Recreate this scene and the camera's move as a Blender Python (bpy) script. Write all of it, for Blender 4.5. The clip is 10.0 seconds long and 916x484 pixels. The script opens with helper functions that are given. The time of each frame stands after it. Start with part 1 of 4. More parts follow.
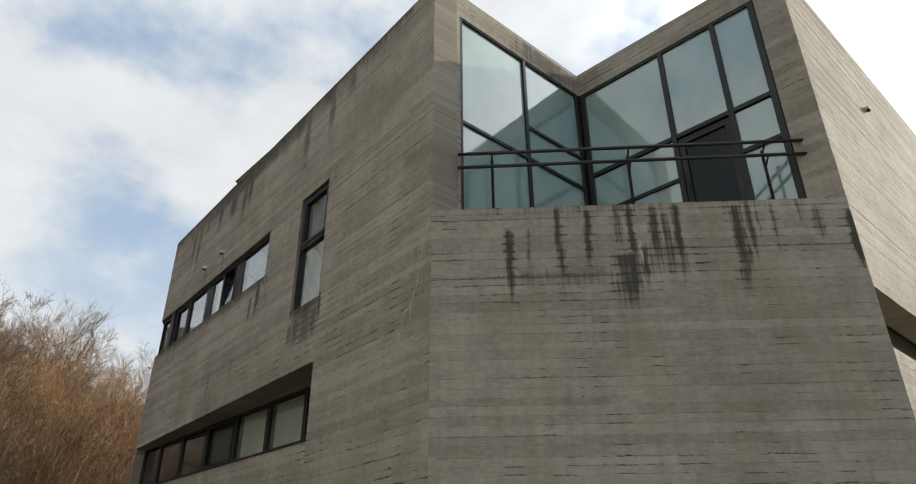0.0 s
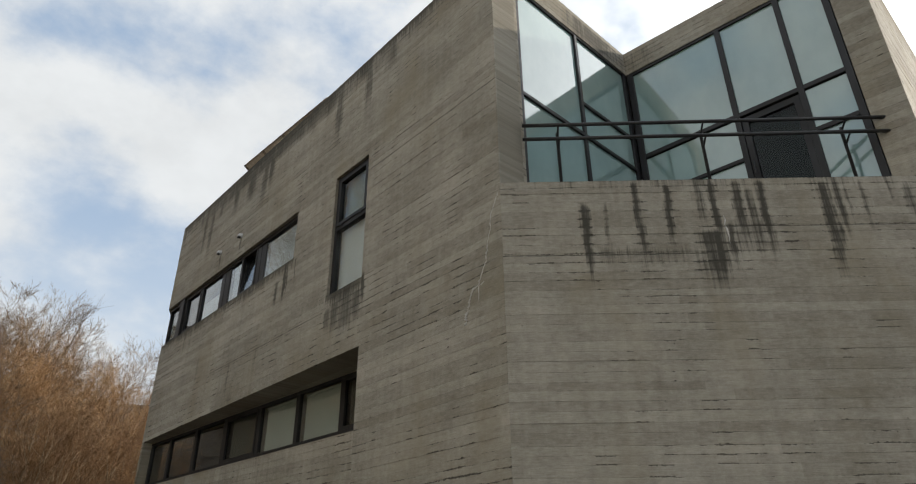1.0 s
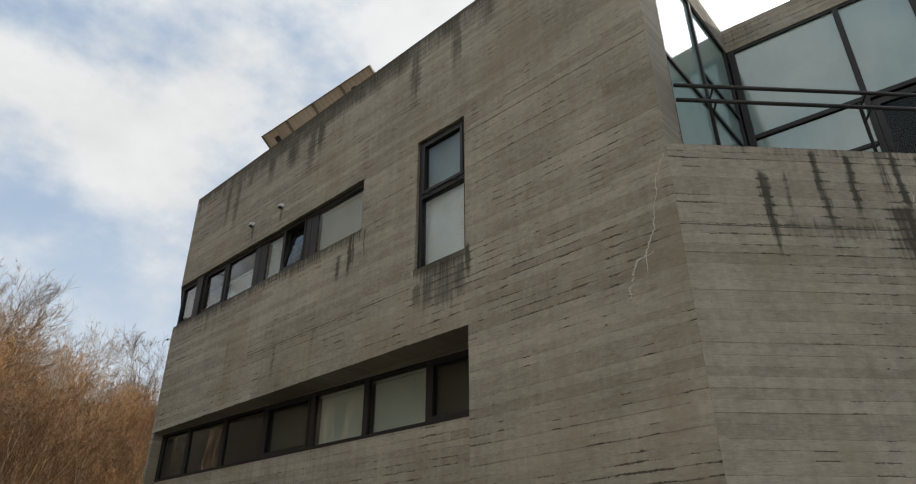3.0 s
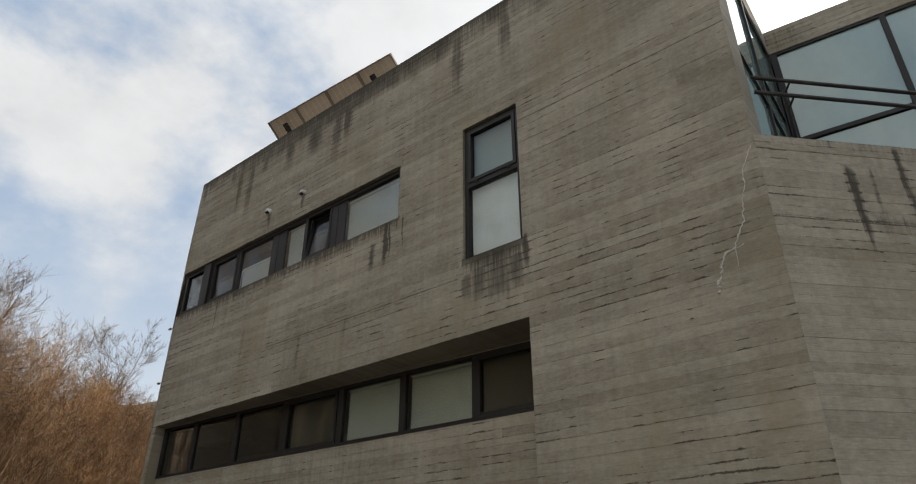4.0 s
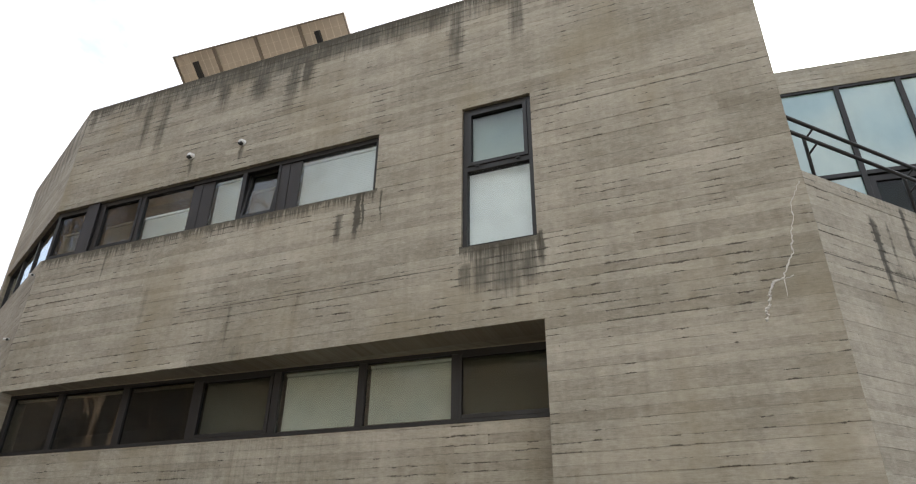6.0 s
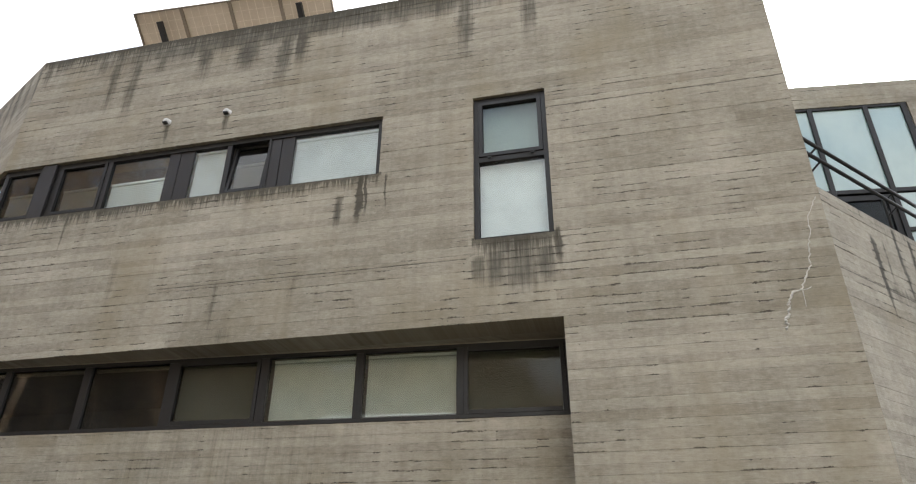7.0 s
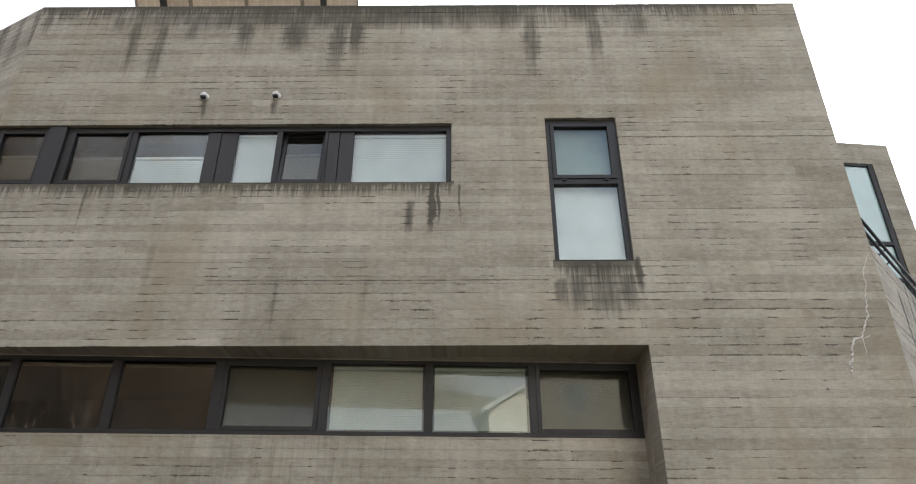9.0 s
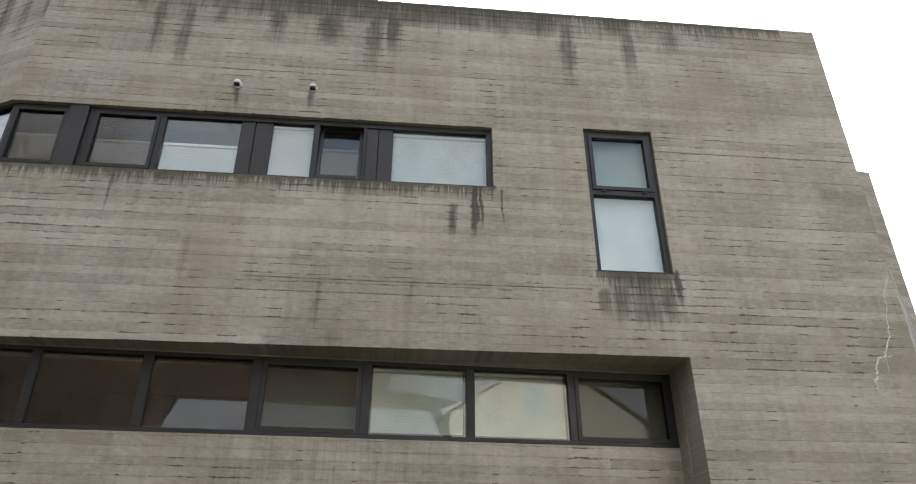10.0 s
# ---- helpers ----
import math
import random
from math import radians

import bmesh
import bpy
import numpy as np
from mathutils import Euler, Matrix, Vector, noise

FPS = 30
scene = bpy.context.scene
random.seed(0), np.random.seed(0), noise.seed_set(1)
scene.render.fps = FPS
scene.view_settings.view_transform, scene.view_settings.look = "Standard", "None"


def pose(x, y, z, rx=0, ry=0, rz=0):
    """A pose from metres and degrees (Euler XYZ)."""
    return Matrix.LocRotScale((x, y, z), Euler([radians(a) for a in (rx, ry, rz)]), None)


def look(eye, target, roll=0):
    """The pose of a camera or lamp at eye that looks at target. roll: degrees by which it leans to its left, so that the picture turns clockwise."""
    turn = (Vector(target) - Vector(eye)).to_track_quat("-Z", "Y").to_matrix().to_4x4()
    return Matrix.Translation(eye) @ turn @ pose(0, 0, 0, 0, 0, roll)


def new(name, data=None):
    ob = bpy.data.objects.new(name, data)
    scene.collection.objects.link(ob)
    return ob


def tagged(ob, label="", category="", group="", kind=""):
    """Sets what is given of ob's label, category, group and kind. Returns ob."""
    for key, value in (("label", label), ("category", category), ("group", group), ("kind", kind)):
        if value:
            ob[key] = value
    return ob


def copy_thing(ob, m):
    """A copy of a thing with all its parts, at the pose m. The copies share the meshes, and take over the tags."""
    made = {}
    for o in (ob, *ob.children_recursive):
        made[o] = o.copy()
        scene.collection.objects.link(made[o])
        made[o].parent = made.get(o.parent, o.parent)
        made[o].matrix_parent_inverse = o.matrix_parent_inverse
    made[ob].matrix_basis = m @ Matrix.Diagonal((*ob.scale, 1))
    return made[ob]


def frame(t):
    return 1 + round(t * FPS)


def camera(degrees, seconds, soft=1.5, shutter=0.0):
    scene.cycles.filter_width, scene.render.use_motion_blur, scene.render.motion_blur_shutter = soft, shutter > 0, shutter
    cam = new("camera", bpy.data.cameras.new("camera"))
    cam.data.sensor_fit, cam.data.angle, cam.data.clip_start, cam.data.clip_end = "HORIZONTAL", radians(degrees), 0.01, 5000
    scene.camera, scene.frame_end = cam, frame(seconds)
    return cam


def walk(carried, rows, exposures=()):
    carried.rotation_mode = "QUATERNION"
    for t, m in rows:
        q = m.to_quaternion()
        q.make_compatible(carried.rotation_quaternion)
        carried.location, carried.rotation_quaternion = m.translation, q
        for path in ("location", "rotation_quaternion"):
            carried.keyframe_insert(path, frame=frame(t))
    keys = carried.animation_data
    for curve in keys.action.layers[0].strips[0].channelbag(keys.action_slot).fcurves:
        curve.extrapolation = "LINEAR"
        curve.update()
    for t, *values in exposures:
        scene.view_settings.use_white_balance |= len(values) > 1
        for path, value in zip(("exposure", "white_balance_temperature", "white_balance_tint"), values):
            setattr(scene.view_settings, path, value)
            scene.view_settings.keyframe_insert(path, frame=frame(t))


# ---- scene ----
cam = camera(67.1, 10.0, soft=1.15)
PATH = [
    (0, (0.414, 0.067, 1.614), (1.539, 1.437, 2.539), -0.3),
    (0.5, (0.204, 0.69, 1.618), (1.347, 2.042, 2.548), -0.4),
    (1, (0.017, 1.276, 1.612), (1.191, 2.602, 2.541), -0.5),
    (1.5, (-0.164, 1.859, 1.638), (1.041, 3.155, 2.568), -0.5),
    (2, (-0.374, 2.449, 1.665), (0.859, 3.717, 2.599), -0.5),
    (2.5, (-0.592, 3.055, 1.704), (0.67, 4.291, 2.641), -0.4),
    (4, (-1.294, 4.792, 1.669), (0.062, 5.908, 2.628), -0.0),
    (4.5, (-1.516, 5.4, 1.699), (-0.097, 6.429, 2.663), 0.1),
    (5, (-1.614, 5.994, 1.743), (-0.115, 6.898, 2.71), 0.2),
    (5.5, (-1.731, 6.583, 1.803), (-0.159, 7.351, 2.771), 0.5),
    (7, (-2.011, 8.399, 1.887), (-0.298, 8.794, 2.842), 0.3),
    (7.5, (-2.122, 8.98, 2.032), (-0.377, 9.248, 2.971), 0.1),
    (8, (-2.261, 9.626, 2.069), (-0.504, 9.792, 3.01), 0.2),
    (8.5, (-2.357, 10.281, 2.145), (-0.587, 10.357, 3.072), 0.0),
    (9, (-2.42, 10.915, 2.139), (-0.651, 10.924, 3.074), -0.1),
    (9.5, (-2.403, 11.574, 2.119), (-0.639, 11.49, 3.059), -0.0),
    (10, (-2.365, 12.208, 2.216), (-0.604, 12.033, 3.147), -0.1),
]
EXPOSURES = [(0, -0.31, 6480, 8.5), (2.5, -0.31, 6640, 9), (4.0, -0.34, 6640, 10), (4.5, -0.09, 6640, 11), (5.5, 0.45, 6520, 11), (7.5, 0.87, 6440, 11), (10, 0.77, 6190, 12)]
walk(cam, [(t, look(eye, target, roll)) for t, eye, target, roll in PATH], EXPOSURES)

# ---- sky and sun ----
SUN_AZ, SUN_EL = radians(103), radians(25)      # azimuth clockwise from +y
SUN_DIR = Vector((math.sin(SUN_AZ) * math.cos(SUN_EL), math.cos(SUN_AZ) * math.cos(SUN_EL), math.sin(SUN_EL)))
sun = new("sun", bpy.data.lights.new("sun", "SUN"))
sun.data.energy, sun.data.angle, sun.data.color = 4.5, radians(0.6), (1.0, 0.88, 0.72)
sun.matrix_world = look(SUN_DIR * 60, (0, 0, 0))

world = bpy.data.worlds.new("sky")
scene.world = world
world.use_nodes = True


class Nodes:
    """Small helper to wire shader nodes."""

    def __init__(self, tree):
        self.tree = tree
        tree.nodes.clear()

    def add(self, kind, inputs=None, **props):
        node = self.tree.nodes.new(kind)
        if "operation" in props:
            node.operation = props["operation"]
        if "use_clamp" in props:
            node.use_clamp = props["use_clamp"]
        if "data_type" in props:
            node.data_type = props["data_type"]
        if "blend_type" in props:
            node.blend_type = props["blend_type"]
        if "interpolation_type" in props:
            node.interpolation_type = props["interpolation_type"]
        if "sky_type" in props:
            node.sky_type, node.sun_disc = props["sky_type"], props["sun_disc"]
            node.sun_elevation, node.sun_rotation = props["sun_elevation"], props["sun_rotation"]
            node.air_density, node.dust_density, node.ozone_density = props["air_density"], props["dust_density"], props["ozone_density"]
        for key, value in (inputs or {}).items():
            self.put(node, key, value)
        return node

    def put(self, node, key, value):
        if isinstance(value, bpy.types.NodeSocket):
            self.tree.links.new(value, node.inputs[key])
        else:
            node.inputs[key].default_value = value

    def math(self, op, a, b=None, c=None, clamp=False):
        node = self.add("ShaderNodeMath", operation=op, use_clamp=clamp)
        for i, v in enumerate((a, b, c)):
            if v is not None:
                self.put(node, i, v)
        return node.outputs[0]

    def mix(self, fac, a, b, blend="MIX"):
        node = self.add("ShaderNodeMix", data_type="RGBA", blend_type=blend)
        self.put(node, 0, fac), self.put(node, 6, a), self.put(node, 7, b)
        return node.outputs[2]

    def ramp(self, value, lo, hi, to_lo=0.0, to_hi=1.0):
        node = self.add("ShaderNodeMapRange", {0: value, 1: lo, 2: hi, 3: to_lo, 4: to_hi}, interpolation_type="SMOOTHSTEP")
        return node.outputs[0]

    def noise(self, vec, scale=5.0, detail=4.0, rough=0.55, stretch=None, offset=(0, 0, 0)):
        if stretch:
            vec = self.add("ShaderNodeMapping", {0: vec, 1: offset, 3: stretch}).outputs[0]
        return self.add("ShaderNodeTexNoise", {"Vector": vec, "Scale": scale, "Detail": detail, "Roughness": rough}).outputs[0]


def rgb(r, g, b):
    return (r, g, b, 1.0)


CLOUDS = (1.3, 2.2, 0.4)


def sky():
    n = Nodes(world.node_tree)
    way = n.add("ShaderNodeTexCoord").outputs["Generated"]
    air = n.add("ShaderNodeTexSky", sky_type="NISHITA", sun_disc=False, sun_elevation=SUN_EL, sun_rotation=SUN_AZ,
                air_density=1.0, dust_density=1.2, ozone_density=1.2).outputs[0]
    air = n.mix(1.0, air, rgb(0.15, 0.15, 0.15), "MULTIPLY")
    air = n.mix(0.72, air, rgb(0.50, 0.69, 0.97))
    rise = n.add("ShaderNodeSeparateXYZ", {0: way}).outputs[2]
    air = n.mix(n.ramp(rise, 0.05, 0.60, 0.9, 0.0), air, rgb(0.97, 1.04, 1.10))
    flat = n.add("ShaderNodeMapping", {0: way, 3: (1.0, 1.0, 1.5)}).outputs[0]
    big = n.noise(flat, 2.9, 8.0, 0.5, (1, 1, 1), CLOUDS)
    fine = n.noise(flat, 8.0, 6.0, 0.6, (1, 1, 1), (0.7, 2.0, 0.0))
    cover = n.math("ADD", n.math("MULTIPLY", big, 0.85), n.math("MULTIPLY", fine, 0.15))
    toward = n.add("ShaderNodeVectorMath", {0: way, 1: SUN_DIR}, operation="DOT_PRODUCT").outputs["Value"]
    cover = n.math("ADD", cover, n.ramp(toward, 0.75, 0.95, 0.0, 0.32))
    mask = n.ramp(cover, 0.39, 0.55)
    bright = n.math("ADD", 1.08, n.math("MULTIPLY", n.math("POWER", n.math("MAXIMUM", toward, 0.0), 9.0), 5.0))
    shade = n.ramp(fine, 0.3, 0.7, 0.93, 1.03)
    white = n.mix(1.0, rgb(0.93, 0.955, 0.98), n.add("ShaderNodeCombineColor", {0: shade, 1: shade, 2: shade}).outputs[0], "MULTIPLY")
    white = n.mix(1.0, white, n.add("ShaderNodeCombineColor", {0: bright, 1: bright, 2: bright}).outputs[0], "MULTIPLY")
    out = n.mix(mask, air, white)
    back = n.add("ShaderNodeBackground", {0: out, 1: 1.0})
    n.tree.links.new(back.outputs[0], n.add("ShaderNodeOutputWorld").inputs[0])


sky()


# ---- materials ----
def material(name):
    m = bpy.data.materials.new(name)
    m.use_nodes = True
    return m, Nodes(m.node_tree)


def finish(n, colour, rough, bump=None, metal=0.0, strength=0.3, distance=0.01, **extra):
    bsdf = n.add("ShaderNodeBsdfPrincipled", {"Base Color": colour, "Roughness": rough, "Metallic": metal})
    for key, value in extra.items():
        n.put(bsdf, key.replace("_", " "), value)
    if bump is not None:
        b = n.add("ShaderNodeBump", {"Strength": strength, "Distance": distance, "Height": bump})
        n.tree.links.new(b.outputs[0], bsdf.inputs["Normal"])
    n.tree.links.new(bsdf.outputs[0], n.add("ShaderNodeOutputMaterial").inputs[0])
    return bsdf


def concrete(name, along, streaks=(), joints=True, wash=0.62, deep=0.9, soft=0.72, fringes=(), lifts=(), dashes=0.56):
    """Board-marked concrete. along: the wall's direction in plan; streaks: (place along it, half width, top, foot, amount) of run-off stains;
    fringes: (from, to, top, length) of short dense drips under a sill or coping; lifts: (from, to, height) of long joints between two pours."""
    m, n = material(name)
    place = n.add("ShaderNodeNewGeometry").outputs["Position"]
    u = n.add("ShaderNodeVectorMath", {0: place, 1: (along[0], along[1], 0)}, operation="DOT_PRODUCT").outputs["Value"]
    z = n.add("ShaderNodeSeparateXYZ", {0: place}).outputs[2]
    uz = n.add("ShaderNodeCombineXYZ", {0: u, 2: z}).outputs[0]
    rnd = n.add("ShaderNodeObjectInfo").outputs["Random"]
    own = n.add("ShaderNodeSeparateXYZ", {0: n.add("ShaderNodeTexCoord").outputs["Object"]}).outputs[2]
    # cloudy patches, mottling, grain along the boards, fine sand
    patch = n.noise(uz, 0.6, 5, 0.62, (1, 1, 1.5))
    mid = n.noise(uz, 2.2, 6, 0.68, (0.7, 1, 1.4))
    mottle = n.noise(uz, 15.0, 6, 0.75, (0.8, 1, 1.3))
    grain = n.noise(uz, 1.0, 7, 0.75, (6, 1, 100))
    weep = n.noise(uz, 1.0, 4, 0.6, (9, 1, 0.35))
    sand = n.noise(uz, 150, 2, 0.6)
    tonef = n.math("ADD", n.math("MULTIPLY", patch, 0.36), n.math("MULTIPLY", mid, 0.26))
    tonef = n.math("ADD", tonef, n.math("MULTIPLY", mottle, 0.34))
    tonef = n.math("ADD", tonef, n.math("MULTIPLY", grain, 0.34))
    tonef = n.math("ADD", tonef, n.math("MULTIPLY", weep, 0.14))
    tonef = n.math("ADD", tonef, n.math("MULTIPLY", sand, 0.16))
    tonef = n.math("ADD", tonef, n.math("MULTIPLY", rnd, 0.09))
    colour = n.mix(n.ramp(tonef, 0.62, 1.09), rgb(0.206, 0.181, 0.137), rgb(0.529, 0.488, 0.408))
    colour = n.mix(n.math("MULTIPLY", n.ramp(n.noise(uz, 0.9, 4, 0.55, (1, 1, 0.6), (4, 0, 9)), 0.46, 0.72), 0.55), colour, rgb(0.308, 0.260, 0.174))
    # ragged joints left by the shuttering: mostly faint, here and there a dark broken dash
    height = n.math("ADD", n.math("MULTIPLY", grain, 0.5), n.math("ADD", n.math("MULTIPLY", sand, 0.15), n.math("MULTIPLY", mottle, 0.35)))
    if joints:
        edge = n.math("MULTIPLY", n.math("MINIMUM", n.math("ABSOLUTE", own), n.math("ABSOLUTE", n.math("SUBTRACT", 1.0, own))), 0.1)
        piece = n.add("ShaderNodeCombineXYZ", {0: n.math("MULTIPLY", u, 2.1), 1: n.math("MULTIPLY", rnd, 61.0), 2: 0.0}).outputs[0]
        crowd = n.math("MULTIPLY", n.math("SUBTRACT", n.noise(uz, 0.75, 3, 0.5, (0.6, 1, 1.2), (9, 0, 4)), 0.5), 0.34)
        dash = n.ramp(n.math("ADD", n.noise(piece, 1.0, 6, 0.68), crowd), dashes, dashes + 0.075)
        faint = n.ramp(n.noise(piece, 2.3, 4, 0.6, (1, 1, 1), (5, 3, 1)), 0.42, 0.62)
        ragged = n.ramp(n.noise(uz, 1.0, 4, 0.7, (28, 1, 40)), 0.25, 0.75, 0.25, 1.6)
        wide = n.math("MULTIPLY", n.math("ADD", 0.0036, n.math("MULTIPLY", dash, 0.0125)), ragged)
        near = n.ramp(n.math("DIVIDE", edge, wide), 0.35, 1.0, 1.0, 0.0)
        line = n.math("MULTIPLY", near, n.math("ADD", n.math("MULTIPLY", faint, 0.5), n.math("MULTIPLY", dash, 0.82)), clamp=True)
        colour = n.mix(n.math("MULTIPLY", line, 0.88), colour, rgb(0.060, 0.050, 0.037))
        height = n.math("SUBTRACT", height, n.math("MULTIPLY", line, 1.1))
    spot = n.add("ShaderNodeTexVoronoi", {"Vector": uz, "Scale": 7.0, "Randomness": 1.0})
    pick = n.math("GREATER_THAN", n.add("ShaderNodeSeparateColor", {0: spot.outputs["Color"]}).outputs[0], 0.72)
    hole = n.math("MULTIPLY", n.ramp(spot.outputs["Distance"], 0.025, 0.07, 1.0, 0.0), pick)
    colour = n.mix(n.math("MULTIPLY", hole, 0.65), colour, rgb(0.07, 0.062, 0.05))
    # run-off stains: dirt washed down from the edges, broken up by the board rows
    rowtex = n.noise(n.add("ShaderNodeCombineXYZ", {0: n.math("MULTIPLY", u, 3.5), 1: n.math("MULTIPLY", rnd, 77.0), 2: 1.0}).outputs[0], 1.0, 4, 0.65)
    drip = n.noise(uz, 1.0, 6, 0.72, (24, 1, 0.7))
    smear = n.noise(uz, 1.0, 6, 0.68, (5.0, 1, 1.6), (7, 0, 2))
    sway = n.math("MULTIPLY", n.math("SUBTRACT", n.noise(uz, 1.0, 5, 0.65, (4, 1, 2.2)), 0.5), 0.18)
    us = n.math("ADD", u, sway)
    bleed = 1.0
    if joints:
        bleed = n.math("ADD", 1.0, n.math("MULTIPLY", n.math("MULTIPLY", n.ramp(edge, 0.004, 0.018, 1.0, 0.0), n.ramp(rowtex, 0.48, 0.68)), 1.7))
    total = None
    for u0, half, top, low, amount in streaks:
        across = n.ramp(n.math("DIVIDE", n.math("ABSOLUTE", n.math("SUBTRACT", us, u0)), bleed), half * 0.2, half * 1.6, 1.0, 0.0)
        down = n.math("MULTIPLY", n.ramp(z, low - 0.15, low + (top - low) * 0.5, 0.0, 1.0), n.ramp(z, top - 0.02, top + 0.1, 1.0, 0.0))
        one = n.math("MULTIPLY", n.math("MULTIPLY", across, down), amount)
        total = one if total is None else n.math("MAXIMUM", total, one)
    if total is not None:
        breakup = n.math("ADD", n.math("MULTIPLY", rowtex, 0.38), n.math("ADD", n.math("MULTIPLY", drip, 1.15), n.math("MULTIPLY", smear, 0.65)))
        if joints:
            breakup = n.math("ADD", breakup, n.math("MULTIPLY", n.ramp(edge, 0.004, 0.022, 1.0, 0.0), 0.10))
        wet = n.ramp(n.math("ADD", n.math("MULTIPLY", total, wash), n.math("SUBTRACT", breakup, 1.105)), 0.08, soft)
        wet = n.math("MULTIPLY", wet, n.ramp(total, 0.0, 0.25))
        colour = n.mix(n.math("MULTIPLY", wet, deep), colour, rgb(0.038, 0.035, 0.025))
    for u0, u1, level in lifts:
        wander = n.math("MULTIPLY", n.math("SUBTRACT", n.noise(uz, 1.0, 5, 0.7, (3, 1, 0.1)), 0.5), 0.03)
        off = n.math("ABSOLUTE", n.math("SUBTRACT", n.math("ADD", z, wander), level))
        seam = n.math("MULTIPLY", n.ramp(off, 0.003, 0.011, 1.0, 0.0), n.math("MULTIPLY", n.math("GREATER_THAN", u, u0), n.math("LESS_THAN", u, u1)))
        seam = n.math("MULTIPLY", seam, n.ramp(n.noise(uz, 1.0, 4, 0.7, (7, 1, 1)), 0.3, 0.6, 0.25, 0.85))
        colour = n.mix(seam, colour, rgb(0.052, 0.045, 0.034))
        height = n.math("SUBTRACT", height, seam)
    for u0, u1, top, long in fringes:
        thin = n.noise(n.add("ShaderNodeCombineXYZ", {0: n.math("MULTIPLY", u, 34.0), 2: n.math("MULTIPLY", z, 0.8)}).outputs[0], 1.0, 3, 0.7)
        broad = n.noise(n.add("ShaderNodeCombineXYZ", {0: n.math("MULTIPLY", u, 3.1), 1: 7.0}).outputs[0], 1.0, 3, 0.6)
        reach = n.math("MULTIPLY", n.ramp(n.math("ADD", n.math("MULTIPLY", thin, 0.65), n.math("MULTIPLY", broad, 0.35)), 0.34, 0.68, 0.06, 1.0), long)
        fall = n.ramp(n.math("DIVIDE", n.math("SUBTRACT", top, z), reach), 0.25, 1.0, 1.0, 0.0)
        inside = n.math("MULTIPLY", n.math("GREATER_THAN", u, u0), n.math("LESS_THAN", u, u1))
        inside = n.math("MULTIPLY", inside, n.math("LESS_THAN", z, top + 0.01))
        dark = n.math("MULTIPLY", n.math("MULTIPLY", fall, inside), n.ramp(mottle, 0.25, 0.7, 0.55, 0.92))
        colour = n.mix(dark, colour, rgb(0.058, 0.052, 0.036))
    height = n.math("SUBTRACT", height, n.math("MULTIPLY", hole, 0.6))
    finish(n, colour, 0.88, height, strength=0.6, distance=0.007)
    return m


def metal_paint(name, col, rough=0.42):
    m, n = material(name)
    place = n.add("ShaderNodeNewGeometry").outputs["Position"]
    dirt = n.noise(place, 3.0, 5, 0.6, (1, 1, 0.4))
    fine = n.noise(place, 60.0, 3, 0.6)
    colour = n.mix(n.math("MULTIPLY", n.ramp(dirt, 0.4, 0.75), 0.5), rgb(*col), rgb(col[0] * 1.7 + 0.004, col[1] * 1.65 + 0.004, col[2] * 1.5 + 0.003))
    finish(n, colour, n.ramp(dirt, 0.3, 0.7, rough - 0.07, rough + 0.12), fine, metal=0.0, strength=0.06, distance=0.002)
    return m


def plain(name, lo, hi, rough=0.7, scale=4.0, bump=0.2, stretch=(1, 1, 1), fine=40.0):
    m, n = material(name)
    place = n.add("ShaderNodeNewGeometry").outputs["Position"]
    a = n.noise(place, scale, 5, 0.6, stretch)
    b = n.noise(place, fine, 3, 0.6, stretch)
    f = n.math("ADD", n.math("MULTIPLY", a, 0.65), n.math("MULTIPLY", b, 0.35))
    colour = n.mix(n.ramp(f, 0.3, 0.7), rgb(*lo), rgb(*hi))
    finish(n, colour, rough, f, strength=bump, distance=0.01)
    return m


def window_glass(name, tint, gloss=1.0):
    m, n = material(name)
    place = n.add("ShaderNodeNewGeometry").outputs["Position"]
    wave = n.add("ShaderNodeBump", {"Strength": 0.004, "Distance": 0.02, "Height": n.noise(place, 1.6, 1, 0.4)}).outputs[0]
    clear = n.add("ShaderNodeBsdfTransparent", {0: rgb(*tint)}).outputs[0]
    shine = n.add("ShaderNodeBsdfGlossy", {"Color": rgb(0.95, 0.97, 1.0), "Roughness": 0.01, "Normal": wave}).outputs[0]
    facing = n.add("ShaderNodeLayerWeight", {"Blend": 0.5}).outputs["Facing"]
    fac = n.math("ADD", 0.05 * gloss, n.math("MULTIPLY", n.math("POWER", facing, 4.0), 0.9 * gloss), clamp=True)
    both = n.add("ShaderNodeMixShader", {0: fac, 1: clear, 2: shine}).outputs[0]
    film = n.add("ShaderNodeBsdfDiffuse", {0: rgb(0.42, 0.42, 0.40)}).outputs[0]
    dust = n.ramp(n.noise(place, 2.5, 5, 0.65), 0.35, 0.8, 0.005, 0.04)
    both = n.add("ShaderNodeMixShader", {0: dust, 1: both, 2: film}).outputs[0]
    n.tree.links.new(both, n.add("ShaderNodeOutputMaterial").inputs[0])
    return m


